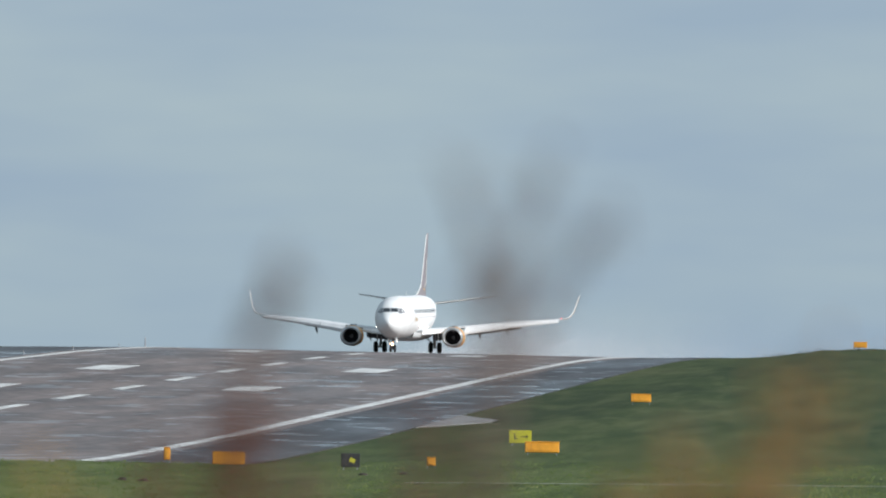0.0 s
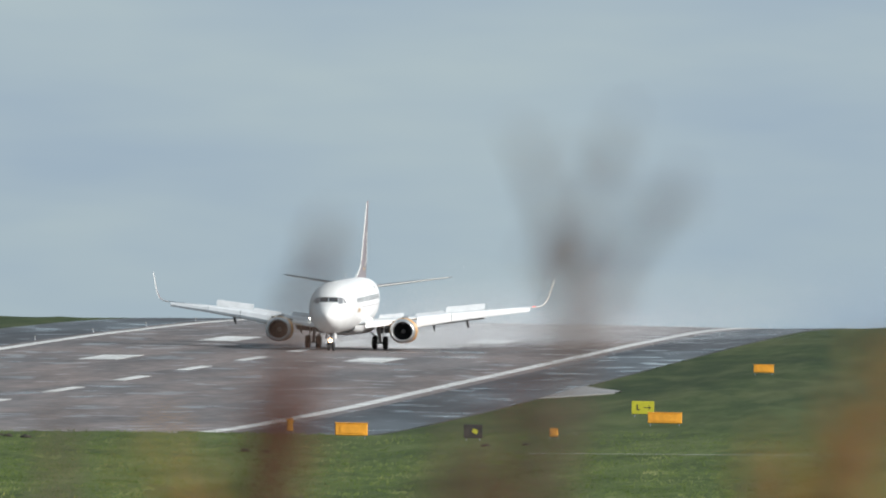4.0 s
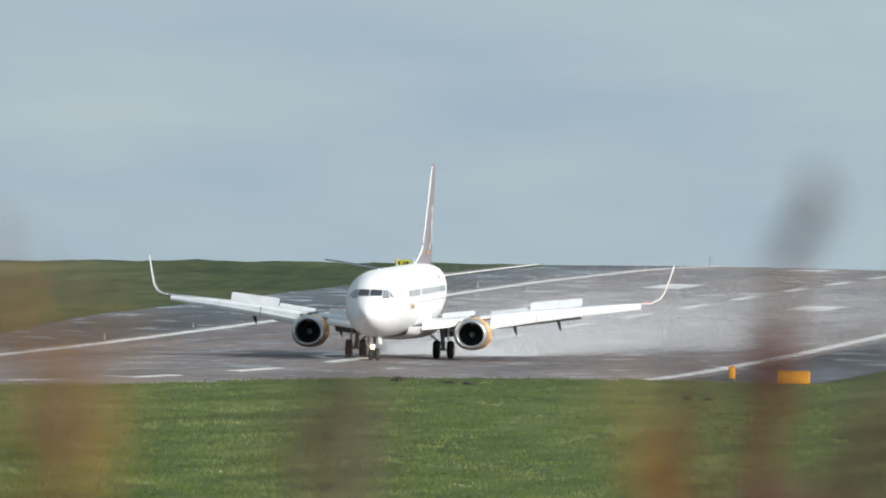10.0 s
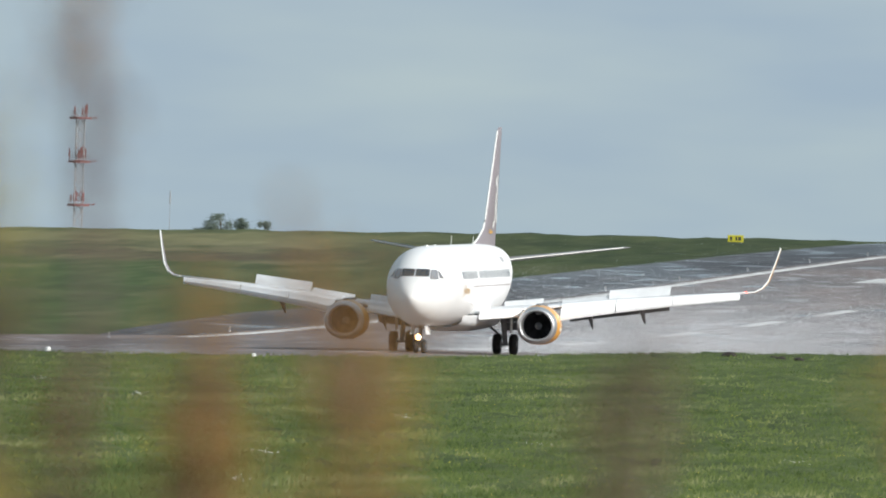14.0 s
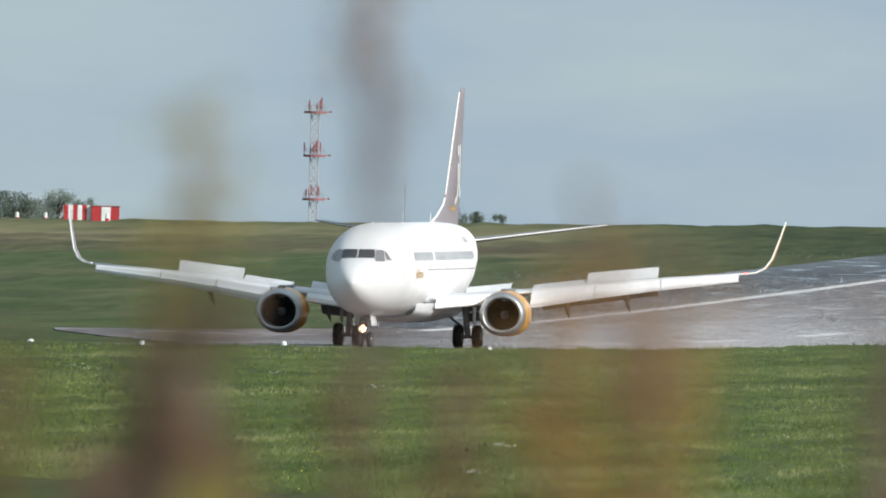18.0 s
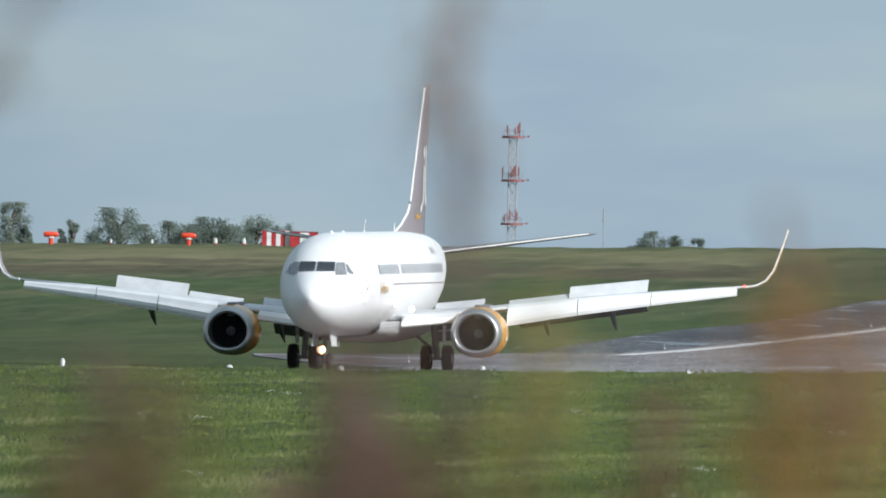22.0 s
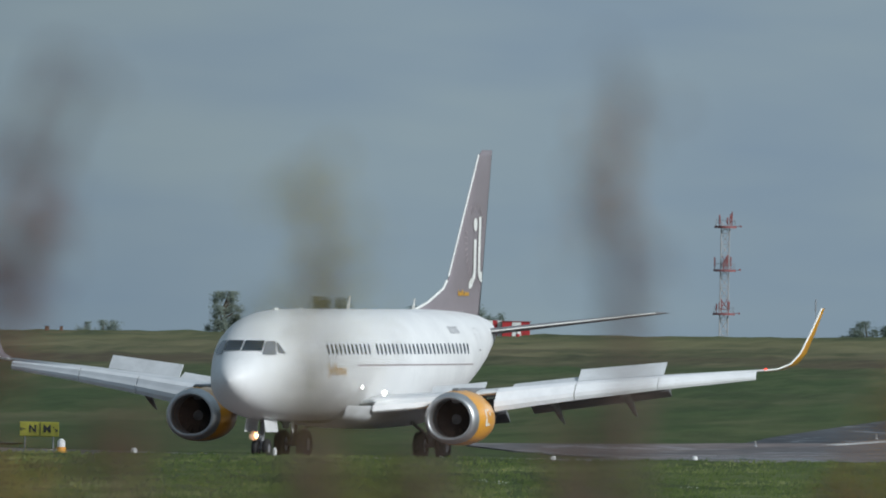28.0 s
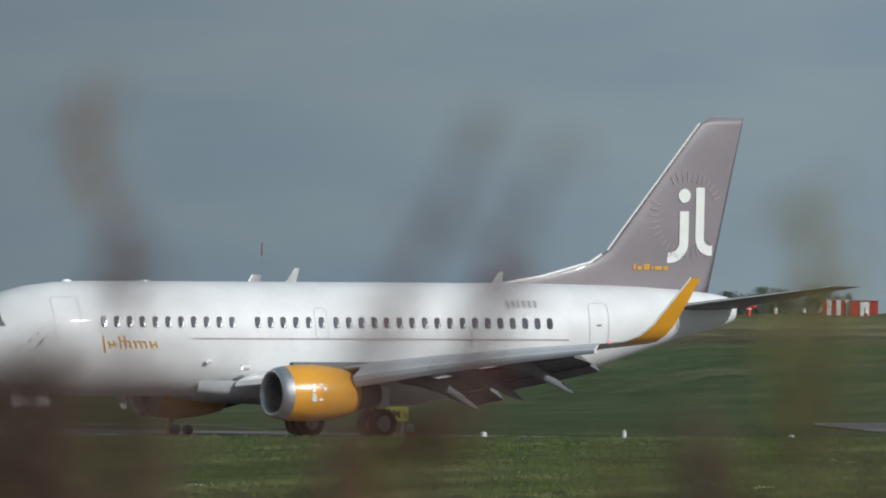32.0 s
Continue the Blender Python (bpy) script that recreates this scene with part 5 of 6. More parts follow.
def tree(az, d, w, top_y, seed, tall=1.0, leaf=None, label="leafy tree beyond the crest", gaps=0.35):
    """A tapered trunk with limbs and a crown of small leaf clumps with gaps; top_y sets how high it clears the crest."""
    rng = random.Random(seed)
    m = facing(az, d)
    base = m.translation.z
    H = EYE.z + (510 - top_y) * d / 28000 - base
    ob = thing("tree", label, "tree", m, group="trees behind the crest")
    bm = bmesh.new()
    p, r = Vector((0, 0, -0.3)), 0.035 * H * 0.6
    for k in range(5):
        q = p + Vector((rng.uniform(-0.2, 0.2), rng.uniform(-0.2, 0.2), H * 0.17))
        tube(bm, p, q, r, r * 0.75, seg=7)
        p, r = q, r * 0.75
    tips = []
    for k in range(16):
        z0 = H * rng.uniform(0.12, 0.85)
        a = rng.uniform(0, 2 * math.pi)
        reach = w * 0.5 * rng.uniform(0.5, 1.0) * (1.1 - 0.6 * max(0, (z0 / H - 0.5)) * 2)
        q = Vector((math.cos(a) * reach, math.sin(a) * reach, min(H, z0 + H * rng.uniform(0.05, 0.2) * tall)))
        tube(bm, (0, 0, z0 * 0.9), q, 0.05 + 0.012 * H, 0.02, seg=5)
        tips.append(q)
    part("trunk", bm, BARK, ob, "branching trunk")
    verts, faces = [], []
    lobes = [(t, rng.uniform(0.14, 0.26) * w) for t in tips] + [(Vector((rng.uniform(-0.28, 0.28) * w, rng.uniform(-0.2, 0.2) * w, H * rng.uniform(0.25, 0.95))), rng.uniform(0.16, 0.26) * w) for k in range(16)]
    for c, rad in lobes:
        for k in range(260):
            v = Vector((rng.gauss(0, 1), rng.gauss(0, 1), rng.gauss(0, 1))).normalized() * rad * (gaps + abs(rng.gauss(0, 0.5)))
            o = c + Vector((v.x, v.y, v.z * 0.95))
            if o.z > H:
                o.z = H - rng.uniform(0, 0.9)
            s = rng.uniform(0.05, 0.15) * (0.6 + w / 14)
            u = Vector((rng.gauss(0, 1), rng.gauss(0, 1), rng.gauss(0, 1))).normalized()
            t = u.orthogonal().normalized()
            b = len(verts)
            verts += [o - u * s, o + t * s * 0.55, o + u * s, o - t * s * 0.55]
            faces.append((b, b + 1, b + 2, b + 3))
    me = bpy.data.meshes.new("crown")
    me.from_pydata([tuple(v) for v in verts], [], faces)
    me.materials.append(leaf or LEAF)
    cr = new("crown", me)
    cr.parent = ob
    return ob


for az, d, w, ty, sd, lf in ((-166.2, 1780, 5.2, 472, 1, 0), (-163.0, 1800, 4.6, 494, 2, 0), (-160.2, 1800, 4.4, 486, 3, 0), (-157.5, 1810, 4.6, 480, 4, 1), (-155.9, 1830, 3.2, 492, 12, 0),
                             (-173.0, 1700, 3.6, 466, 5, 1), (-172.1, 1700, 1.6, 506, 13, 0), (-169.1, 1780, 1.5, 492, 6, 1), (-169.8, 1780, 1.2, 512, 14, 0),
                             (-180.5, 1800, 4.4, 521, 8, 1), (-182.0, 1820, 3.5, 525, 9, 1), (-132.3, 1850, 3.6, 496, 10, 0), (-130.9, 1860, 2.6, 503, 11, 0), (-133.4, 1880, 2.6, 508, 16, 0), (-129.6, 1880, 1.8, 504, 17, 0), (-158.6, 1900, 5.0, 497, 18, 0), (-162.0, 1900, 5.0, 499, 19, 0), (-161.1, 1850, 4.8, 500, 20, 0), (-159.4, 1850, 4.8, 501, 21, 1), (-164.4, 1860, 4.6, 501, 22, 0), (-167.5, 1840, 3.4, 503, 23, 0)):
    tree(az, d, w, ty, sd, leaf=LEAFP if lf else LEAF, gaps=0.2 if lf else 0.35, label="pale airy tree beyond the crest, distance haze in its leaf colour" if lf else "dark leafy tree beyond the crest, distance haze in its leaf colour")


# ---- grass: leaning blades over the meadow before the runway, and buttercups ----
def blade_material():
    m = bpy.data.materials.new("grass_blades")
    m.use_nodes = True
    n, l = m.node_tree.nodes, m.node_tree.links
    b, g, r = n["Principled BSDF"], n.new("ShaderNodeNewGeometry"), n.new("ShaderNodeValToRGB")
    for k, (p, c) in enumerate(((0.0, (0.038, 0.06, 0.016)), (0.4, (0.07, 0.102, 0.026)), (0.75, (0.12, 0.152, 0.045)), (1.0, (0.22, 0.23, 0.1)))):
        e = r.color_ramp.elements[k] if k < 2 else r.color_ramp.elements.new(p)
        e.position, e.color = p, (*c, 1)
    co, tx, mx = n.new("ShaderNodeTexCoord"), n.new("ShaderNodeTexNoise"), n.new("ShaderNodeMath")
    tx.inputs["Scale"].default_value, tx.inputs["Detail"].default_value = 0.55, 5
    mp = n.new("ShaderNodeMapping")
    mp.inputs["Scale"].default_value = (1, 0.055, 1)
    mx.operation = "MULTIPLY_ADD"
    mx.inputs[1].default_value = 0.45
    off = n.new("ShaderNodeMapRange")
    off.inputs["From Min"].default_value, off.inputs["From Max"].default_value, off.inputs["To Max"].default_value = 0.36, 0.64, 0.62
    l.new(co.outputs["Object"], mp.inputs["Vector"])
    l.new(mp.outputs["Vector"], tx.inputs["Vector"])
    l.new(tx.outputs["Fac"], off.inputs["Value"])
    l.new(g.outputs["Random Per Island"], mx.inputs[0])
    l.new(off.outputs["Result"], mx.inputs[2])
    l.new(mx.outputs[0], r.inputs["Fac"])
    l.new(r.outputs["Color"], b.inputs["Base Color"])
    b.inputs["Roughness"].default_value = 0.75
    b.inputs["Specular IOR Level"].default_value = 0.2
    return m


def meadow():
    rng = np.random.RandomState(11)
    n = 100000
    az = rng.uniform(-0.245, -0.03, n)
    dl = np.interp(az, LIP[:, 0], LIP[:, 1])
    near = 285.0
    u = rng.rand(n)
    d = 1 / (1 / (dl + 4) + (1 / near - 1 / (dl + 4)) * u)
    x, y = d * np.sin(az), d * np.cos(az)
    z = ground_z(x, y)
    k = 3
    bx = (x[:, None] + rng.normal(0, 0.1, (n, k))).ravel()
    by = (y[:, None] + rng.normal(0, 0.1, (n, k))).ravel()
    bz = np.repeat(z, k)
    h = (0.04 + 0.11 * rng.rand(n * k) ** 2)
    w = rng.uniform(0.012, 0.035, n * k)
    lx, ly = rng.normal(0, 0.07, n * k), 0.09 + rng.normal(0, 0.05, n * k)
    verts = np.stack([np.stack([bx - w, by, bz - 0.02], -1), np.stack([bx + w, by, bz - 0.02], -1), np.stack([bx + lx, by + ly, bz + h], -1)], 1).reshape(-1, 3)
    me = bpy.data.meshes.new("meadow_grass")
    me.from_pydata(verts.tolist(), [], np.arange(len(verts)).reshape(-1, 3).tolist())
    me.materials.append(blade_material())
    tagged(new("meadow_grass", me), "short uneven meadow grass in fresh and dull green", "grass", kind="stuff")
    # buttercups in drifts
    m = 2800
    cl = rng.uniform(-0.24, -0.05, 60)
    cd = 1 / rng.uniform(1 / 560, 1 / 300, 60)
    pick = rng.randint(0, 60, m)
    fa = cl[pick] + rng.normal(0, 0.004, m)
    fd = cd[pick] * (1 + rng.normal(0, 0.045, m))
    keep = fd < np.interp(fa, LIP[:, 0], LIP[:, 1])
    fa, fd = fa[keep], fd[keep]
    fx, fy = fd * np.sin(fa), fd * np.cos(fa)
    fz = ground_z(fx, fy) + rng.uniform(0.05, 0.13, len(fa))
    s = rng.uniform(0.01, 0.02, len(fa))
    base = np.array([(1, 0, 0), (-0.5, 0.85, 0), (-0.5, -0.85, 0), (0, 0, 0.8)])
    v = (np.stack([fx, fy, fz], -1)[:, None] + base[None] * s[:, None, None]).reshape(-1, 3)
    f = (np.array([(0, 1, 3), (1, 2, 3), (2, 0, 3), (0, 2, 1)])[None] + 4 * np.arange(len(fa))[:, None, None]).reshape(-1, 3)
    me = bpy.data.meshes.new("buttercups")
    me.from_pydata(v.tolist(), [], f.tolist())
    me.materials.append(material("buttercup_yellow", (0.62, 0.52, 0.05), 0.5, spread=0.15))
    tagged(new("buttercups", me), "drifts of small yellow buttercups in the grass", "flowers", kind="stuff")

    # small patches of white daisies
    ca, cd = rng.uniform(-0.21, -0.05, 26), 1 / rng.uniform(1 / 560, 1 / 310, 26)
    pick = rng.randint(0, 26, 420)
    da, dd = ca[pick] + rng.normal(0, 0.0004, 420), cd[pick] * (1 + rng.normal(0, 0.004, 420))
    dx, dy = dd * np.sin(da), dd * np.cos(da)
    c = np.stack([dx, dy, ground_z(dx, dy) + rng.uniform(0.05, 0.12, 420)], -1)
    v = (c[:, None] + base[None] * rng.uniform(0.012, 0.022, 420)[:, None, None]).reshape(-1, 3)
    f = (np.array([(0, 1, 3), (1, 2, 3), (2, 0, 3), (0, 2, 1)])[None] + 4 * np.arange(420)[:, None, None]).reshape(-1, 3)
    me = bpy.data.meshes.new("daisies")
    me.from_pydata(v.tolist(), [], f.tolist())
    me.materials.append(material("daisy_white", (0.75, 0.75, 0.7), 0.6, spread=0.1))
    tagged(new("daisies", me), "small patches of white daisies in the grass", "flowers", kind="stuff")


meadow()


# ---- low scrub along the crest right of the runway ----
def scrub():
    rng = np.random.RandomState(23)
    n = 8000
    az = rng.uniform(-0.0413, 0.02, n)
    d = 1450 + rng.normal(0, 5, n)
    x, y = d * np.sin(az), d * np.cos(az)
    lump = 0.34 + 0.12 * np.sin(az * 2100) + 0.09 * np.sin(az * 5300 + 1)
    z = ground_z(x, y) - 0.4 + rng.rand(n) * (lump + 0.22)
    s = rng.uniform(0.05, 0.1, n)
    u, v = rng.normal(0, 1, (n, 3)), rng.normal(0, 1, (n, 3))
    c = np.stack([x, y, z], -1)
    quad = np.stack([c - u * s[:, None] * 0.6, c + v * s[:, None] * 0.35, c + u * s[:, None] * 0.6, c - v * s[:, None] * 0.35], 1).reshape(-1, 3)
    me = bpy.data.meshes.new("low_scrub")
    me.from_pydata(quad.tolist(), [], np.arange(len(quad)).reshape(-1, 4).tolist())
    me.materials.append(leaf_material("dark_scrub_leaves", (0.05, 0.065, 0.035), (0.1, 0.12, 0.06)))
    tagged(new("low_scrub", me), "low dark scrub along the grassy crest", "scrub", kind="stuff")


scrub()


# ---- a small bird crossing low before the runway ----
def small_bird():
    ob = thing("bird", "small dark bird gliding low on swept wings", "bird")
    bm = bmesh.new()
    prof = [(-0.1, 0.004, 0), (-0.07, 0.012, 0), (-0.02, 0.022, 0), (0.04, 0.024, 0), (0.075, 0.017, 0.003), (0.095, 0.012, 0.004), (0.11, 0.003, 0.001)]
    loft(bm, [[Vector((x, r * math.cos(2 * math.pi * i / 10), z + r * 0.9 * math.sin(2 * math.pi * i / 10))) for i in range(10)] for x, r, z in prof])
    part("body", bm, PLUMAGE, ob, smooth=True)
    for side in (1, -1):
        rings = [[Vector((x0 + (x1 - x0) * k / 3, side * y, z + h * (k in (1, 2)) * q)) for k, q in ((0, 1), (1, 1), (2, 1), (3, 1), (2, -0.4), (1, -0.4))]
                 for y, x0, x1, z, h in ((0.015, 0.05, -0.02, 0.01, 0.008), (0.07, 0.06, -0.01, 0.022, 0.006), (0.14, 0.02, -0.035, 0.02, 0.004), (0.2, -0.05, -0.075, 0.012, 0.002))]
        part("wing", loft(bmesh.new(), rings), PLUMAGE, ob)
        fork = loft(bmesh.new(), [[Vector((-0.08 - 0.07 * k, side * (0.004 + 0.016 * k + w), dz)) for w, dz in ((-0.005, 0.002), (0.007 - 0.006 * k, 0.002), (0.007 - 0.006 * k, -0.002), (-0.005, -0.002))] for k in (0, 1)])
        part("tail_feather", fork, PLUMAGE, ob)
    for c in ob.children:
        c.data.transform(Matrix.Diagonal((0.75, 0.75, 0.55, 1)))
    return ob


PLUMAGE = material("dark_plumage", (0.035, 0.035, 0.04), 0.6, spread=0.3, scale=20)
bird = small_bird()


# ---- weeds close before the lens ----
STALK = material("brown_dock_stalk", (0.2, 0.115, 0.085), 0.7, second=(0.13, 0.08, 0.06), scale=8)
SEED = leaf_material("dry_dock_seed", (0.215, 0.138, 0.105), (0.27, 0.175, 0.132))
SEEDY = leaf_material("yellowing_seed", (0.47, 0.395, 0.11), (0.54, 0.46, 0.135))
RUST = leaf_material("rusty_orange_seed", (0.4, 0.225, 0.08), (0.58, 0.35, 0.13))
REDD = leaf_material("dark_red_dock_seed", (0.2, 0.085, 0.06), (0.31, 0.14, 0.1))
OLIVE = leaf_material("olive_brown_seed", (0.19, 0.15, 0.06), (0.3, 0.25, 0.1))
DULL = material("grey_brown_stalk", (0.21, 0.155, 0.135), 0.75, second=(0.13, 0.1, 0.09), scale=12)
FAR = 10.0


def weed(name, label, x_pano, tops, seed, mats, thick=0.005, fuzz=1.0, spread=0.012, leaves=0):
    """A stalk with side shoots. tops: (sideways, height over the eye's level, lower end's sideways, lower end's height, seed width, density and, where it differs, the seed's material)."""
    az = x_pano / 28.0 - 117.32
    p = spot(az, FAR)
    rng = random.Random(seed)
    ob = thing(name, label, "weed", pose(p.x, p.y, p.z, 0, 0, -math.degrees(az / 1000)), group="weeds before the tripod")
    up = EYE.z - p.z
    stalk, seedm = mats
    for k, (sx, h, bx, bh, wide, dens, *own) in enumerate(tops):
        a, b = Vector((bx, 0, up + bh)), Vector((sx, 0, up + h))
        mid = a.lerp(b, 0.5) + Vector((rng.uniform(-0.01, 0.01), rng.uniform(-0.02, 0.02), 0))
        bm = bmesh.new()
        tube(bm, a, mid, thick, thick * 0.8, seg=7)
        tube(bm, mid, b, thick * 0.8, thick * 0.45, seg=7)
        shoot = part("stalk", bm, stalk, ob)
        verts, faces = [], []
        count = int(160 * dens * (b - a).length / 0.3)
        for i in range(count):
            t = rng.uniform(0.0, 1.0)
            c = (a.lerp(mid, t * 2) if t < 0.5 else mid.lerp(b, t * 2 - 1)) + Vector((rng.gauss(0, wide), rng.gauss(0, wide), rng.gauss(0, 0.01)))
            s = rng.uniform(0.0025, 0.006) * fuzz
            q = Matrix.Rotation(rng.uniform(0, 6.28), 3, Vector((rng.gauss(0, 1), rng.gauss(0, 1), rng.gauss(0, 1))).normalized())
            o = len(verts)
            verts += [c + q @ Vector(v) * s for v in ((1, 0, 0), (-1, 0, 0), (0, 1, 0), (0, -1, 0), (0, 0, 1.4), (0, 0, -1.4))]
            faces += [tuple(o + j for j in f) for f in ((0, 2, 4), (2, 1, 4), (1, 3, 4), (3, 0, 4), (2, 0, 5), (1, 2, 5), (3, 1, 5), (0, 3, 5))]
        if count:
            me = bpy.data.meshes.new("seed_head")
            me.from_pydata([tuple(v) for v in verts], [], faces)
            me.materials.append(own[0] if own else seedm)
            sh = new("seed_head", me)
            sh.parent = shoot
            tagged(sh, "small dry seeds", kind="stuff")
    # the part of the stem down to the ground
    bm = bmesh.new()
    low = min(tops, key=lambda q: q[3])
    tube(bm, (low[2] * 0.3, 0, -0.03), (low[2], 0, up + low[3]), thick * 1.5, thick * 1.1, seg=8)
    part("stem", bm, stalk, ob)
    for k in range(leaves):
        z, a, L = up + rng.uniform(-0.34, -0.16), rng.choice((-1, 1)), rng.uniform(0.05, 0.1)
        bm = bmesh.new()
        rows = []
        for i in range(6):
            u = i / 5
            wv = 0.022 * math.sin(math.pi * (0.12 + 0.88 * u) ** 0.8) * (L / 0.08)
            c = Vector((low[2] + a * L * u, -0.01, z + 0.06 * u - 0.05 * u * u))
            rows.append([bm.verts.new(c + Vector((0, -0.004, wv))), bm.verts.new(c), bm.verts.new(c + Vector((0, -0.004, -wv)))])
        for r0, r1 in zip(rows, rows[1:]):
            for j in (0, 1):
                bm.faces.new((r0[j], r0[j + 1], r1[j + 1], r1[j]))
        part("leaf", bm, seedm, ob, "curled dry leaf")
    return ob


U = FAR / 28000          # metres at the weeds for one pixel of the view's bearing scale
WEEDS = {}
WEEDS["lean"] = weed("dock_plant", "leaning dark dock stalk gone to seed", 1170, ((0.03, 0.065, 0.005, -0.06, 0.005, 0.4, SEED), (0.008, -0.03, -0.045, -0.35, 0.011, 2.2)), 21, (STALK, REDD))
WEEDS["fork"] = weed("dock_plant", "forked reddish dock plant with three seed heads", 1600,
                     ((-0.035, 0.125, -0.005, 0.02, 0.007, 0.2), (0.025, 0.12, 0.0, 0.02, 0.007, 0.25), (0.07, 0.085, 0.01, -0.01, 0.008, 0.45), (0.0, 0.07, 0.01, -0.01, 0.008, 0.4),
                      (0.01, -0.01, -0.02, -0.12, 0.009, 0.6), (-0.02, -0.12, -0.03, -0.36, 0.01, 1.0)), 22, (DULL, SEED), thick=0.004)
WEEDS["rust"] = weed("dock_plant", "broad rusty dock plant", 2060, ((0.035, 0.0, 0.01, -0.1, 0.018, 0.9), (0.0, -0.07, -0.02, -0.3, 0.022, 1.5)), 23, (STALK, RUST), leaves=2)
WEEDS["blob"] = weed("dock_plant", "low orange-brown dock seed head", 0, ((0.01, -0.035, 0.0, -0.12, 0.022, 1.5), (0.0, -0.1, 0.0, -0.3, 0.022, 1.6), (-0.045, 0.02, -0.01, -0.13, 0.011, 0.35)), 24, (STALK, RUST), leaves=3)
WEEDS["tall"] = weed("dock_plant", "tall grey-purple dock stalk", -700, ((0.005, 0.2, 0, 0.05, 0.014, 0.4), (0, 0.15, 0.002, 0.07, 0.012, 0.4, RUST), (0, 0.07, 0.002, 0.03, 0.013, 0.5), (0.002, 0.03, 0, -0.12, 0.009, 0.35), (0, -0.1, 0, -0.38, 0.012, 0.9, REDD)), 25, (DULL, SEED), thick=0.0045)
WEEDS["yellow"] = weed("dock_plant", "yellowing weed with soft leaves", -1080, ((0.005, 0.07, 0.0, -0.05, 0.014, 1.0), (0.0, -0.03, 0.0, -0.3, 0.018, 1.1, OLIVE)), 26, (STALK, SEEDY), leaves=4)
WEEDS["diag"] = weed("dock_plant", "slanting dark dock stalks with red seed", -1860, ((0.07, 0.165, 0.01, 0.03, 0.008, 0.32), (0.015, 0.045, -0.02, -0.04, 0.014, 1.0, REDD), (-0.02, -0.04, -0.06, -0.36, 0.009, 0.7)), 27, (DULL, SEED), thick=0.0045)
WEEDS["second"] = weed("dock_plant", "slanting dock stalk with dark seed", -1680, ((0.065, 0.15, 0.015, 0.03, 0.008, 0.32), (0.03, 0.06, -0.02, -0.05, 0.015, 1.1, REDD), (-0.02, -0.05, -0.05, -0.36, 0.009, 0.7)), 36, (DULL, SEED), thick=0.0045)
WEEDS["side"] = weed("dock_plant", "brown dock stalk with a seed tip", -2380, ((0, 0.14, 0.004, 0.06, 0.011, 0.6, RUST), (0.006, 0.06, 0.015, 0.02, 0.008, 0.4), (0.015, 0.03, 0.02, -0.06, 0.015, 0.8, REDD), (0.02, -0.06, 0.02, -0.36, 0.02, 1.6)), 28, (STALK, SEED), thick=0.004)
WEEDS["low"] = weed("dock_plant", "low brown weed tangle", -300, ((0.0, -0.04, 0.0, -0.15, 0.016, 1.0), (0.0, -0.12, 0.0, -0.32, 0.02, 1.4)), 29, (STALK, RUST), leaves=2)
WEEDS["dark"] = weed("dock_plant", "low dark weed tangle", -1000, ((0.0, -0.075, 0.0, -0.15, 0.012, 0.7), (0.02, -0.12, 0.0, -0.32, 0.018, 1.0)), 30, (DULL, SEED), leaves=2)
WEEDS["faint"] = weed("dock_plant", "thin grey weed stalk", 430, ((0.0, -0.05, 0.0, -0.34, 0.008, 0.5),), 31, (DULL, SEED))
WEEDS["red"] = weed("dock_plant", "dark red dock stalk", 1440, ((0.012, -0.04, -0.005, -0.2, 0.008, 0.8), (-0.005, -0.2, -0.01, -0.36, 0.012, 1.0)), 32, (STALK, REDD))
WEEDS["mid"] = weed("dock_plant", "thin reddish dock stalk", 1010, ((0.01, -0.07, -0.005, -0.34, 0.009, 0.7),), 33, (STALK, REDD))

# a low fringe of weeds along the bottom of the view
FRINGE = ((-2620, -0.03, 0.026, DULL, SEED), (-2500, -0.06, 0.03, STALK, SEED), (-2090, -0.08, 0.022, STALK, SEED), (-1950, -0.11, 0.02, STALK, RUST), (-1390, -0.075, 0.024, DULL, SEED),
          (-1235, -0.085, 0.024, STALK, OLIVE), (-1480, -0.1, 0.02, STALK, OLIVE), (-850, -0.06, 0.02, DULL, SEED),
          (-420, -0.1, 0.016, STALK, REDD), (330, -0.075, 0.018, DULL, SEED),
          (890, -0.085, 0.02, STALK, RUST), (1290, -0.06, 0.018, STALK, SEED), (1860, -0.08, 0.022, STALK, RUST), (2010, -0.05, 0.02, STALK, RUST), (-1010, -0.1, 0.026, STALK, SEED),
          (-2570, -0.02, 0.03, DULL, SEED), (-2430, -0.05, 0.03, STALK, SEED), (-2260, -0.07, 0.026, STALK, SEED), (-1800, -0.07, 0.024, STALK, SEED))
for k, (xp, h, wide, ma, mb) in enumerate(FRINGE):
    WEEDS["fringe", k] = weed("dock_plant", "low tangled dock weed gone to seed", xp, ((0.008, h, 0.0, h - 0.08, wide * 0.8, 0.6 if xp > -1750 else 0.8), (0.0, h - 0.07, 0.0, -0.36, wide, 0.75 if xp > -1750 else 1.15)), 50 + k, (ma, mb), fuzz=1.35, leaves=2)


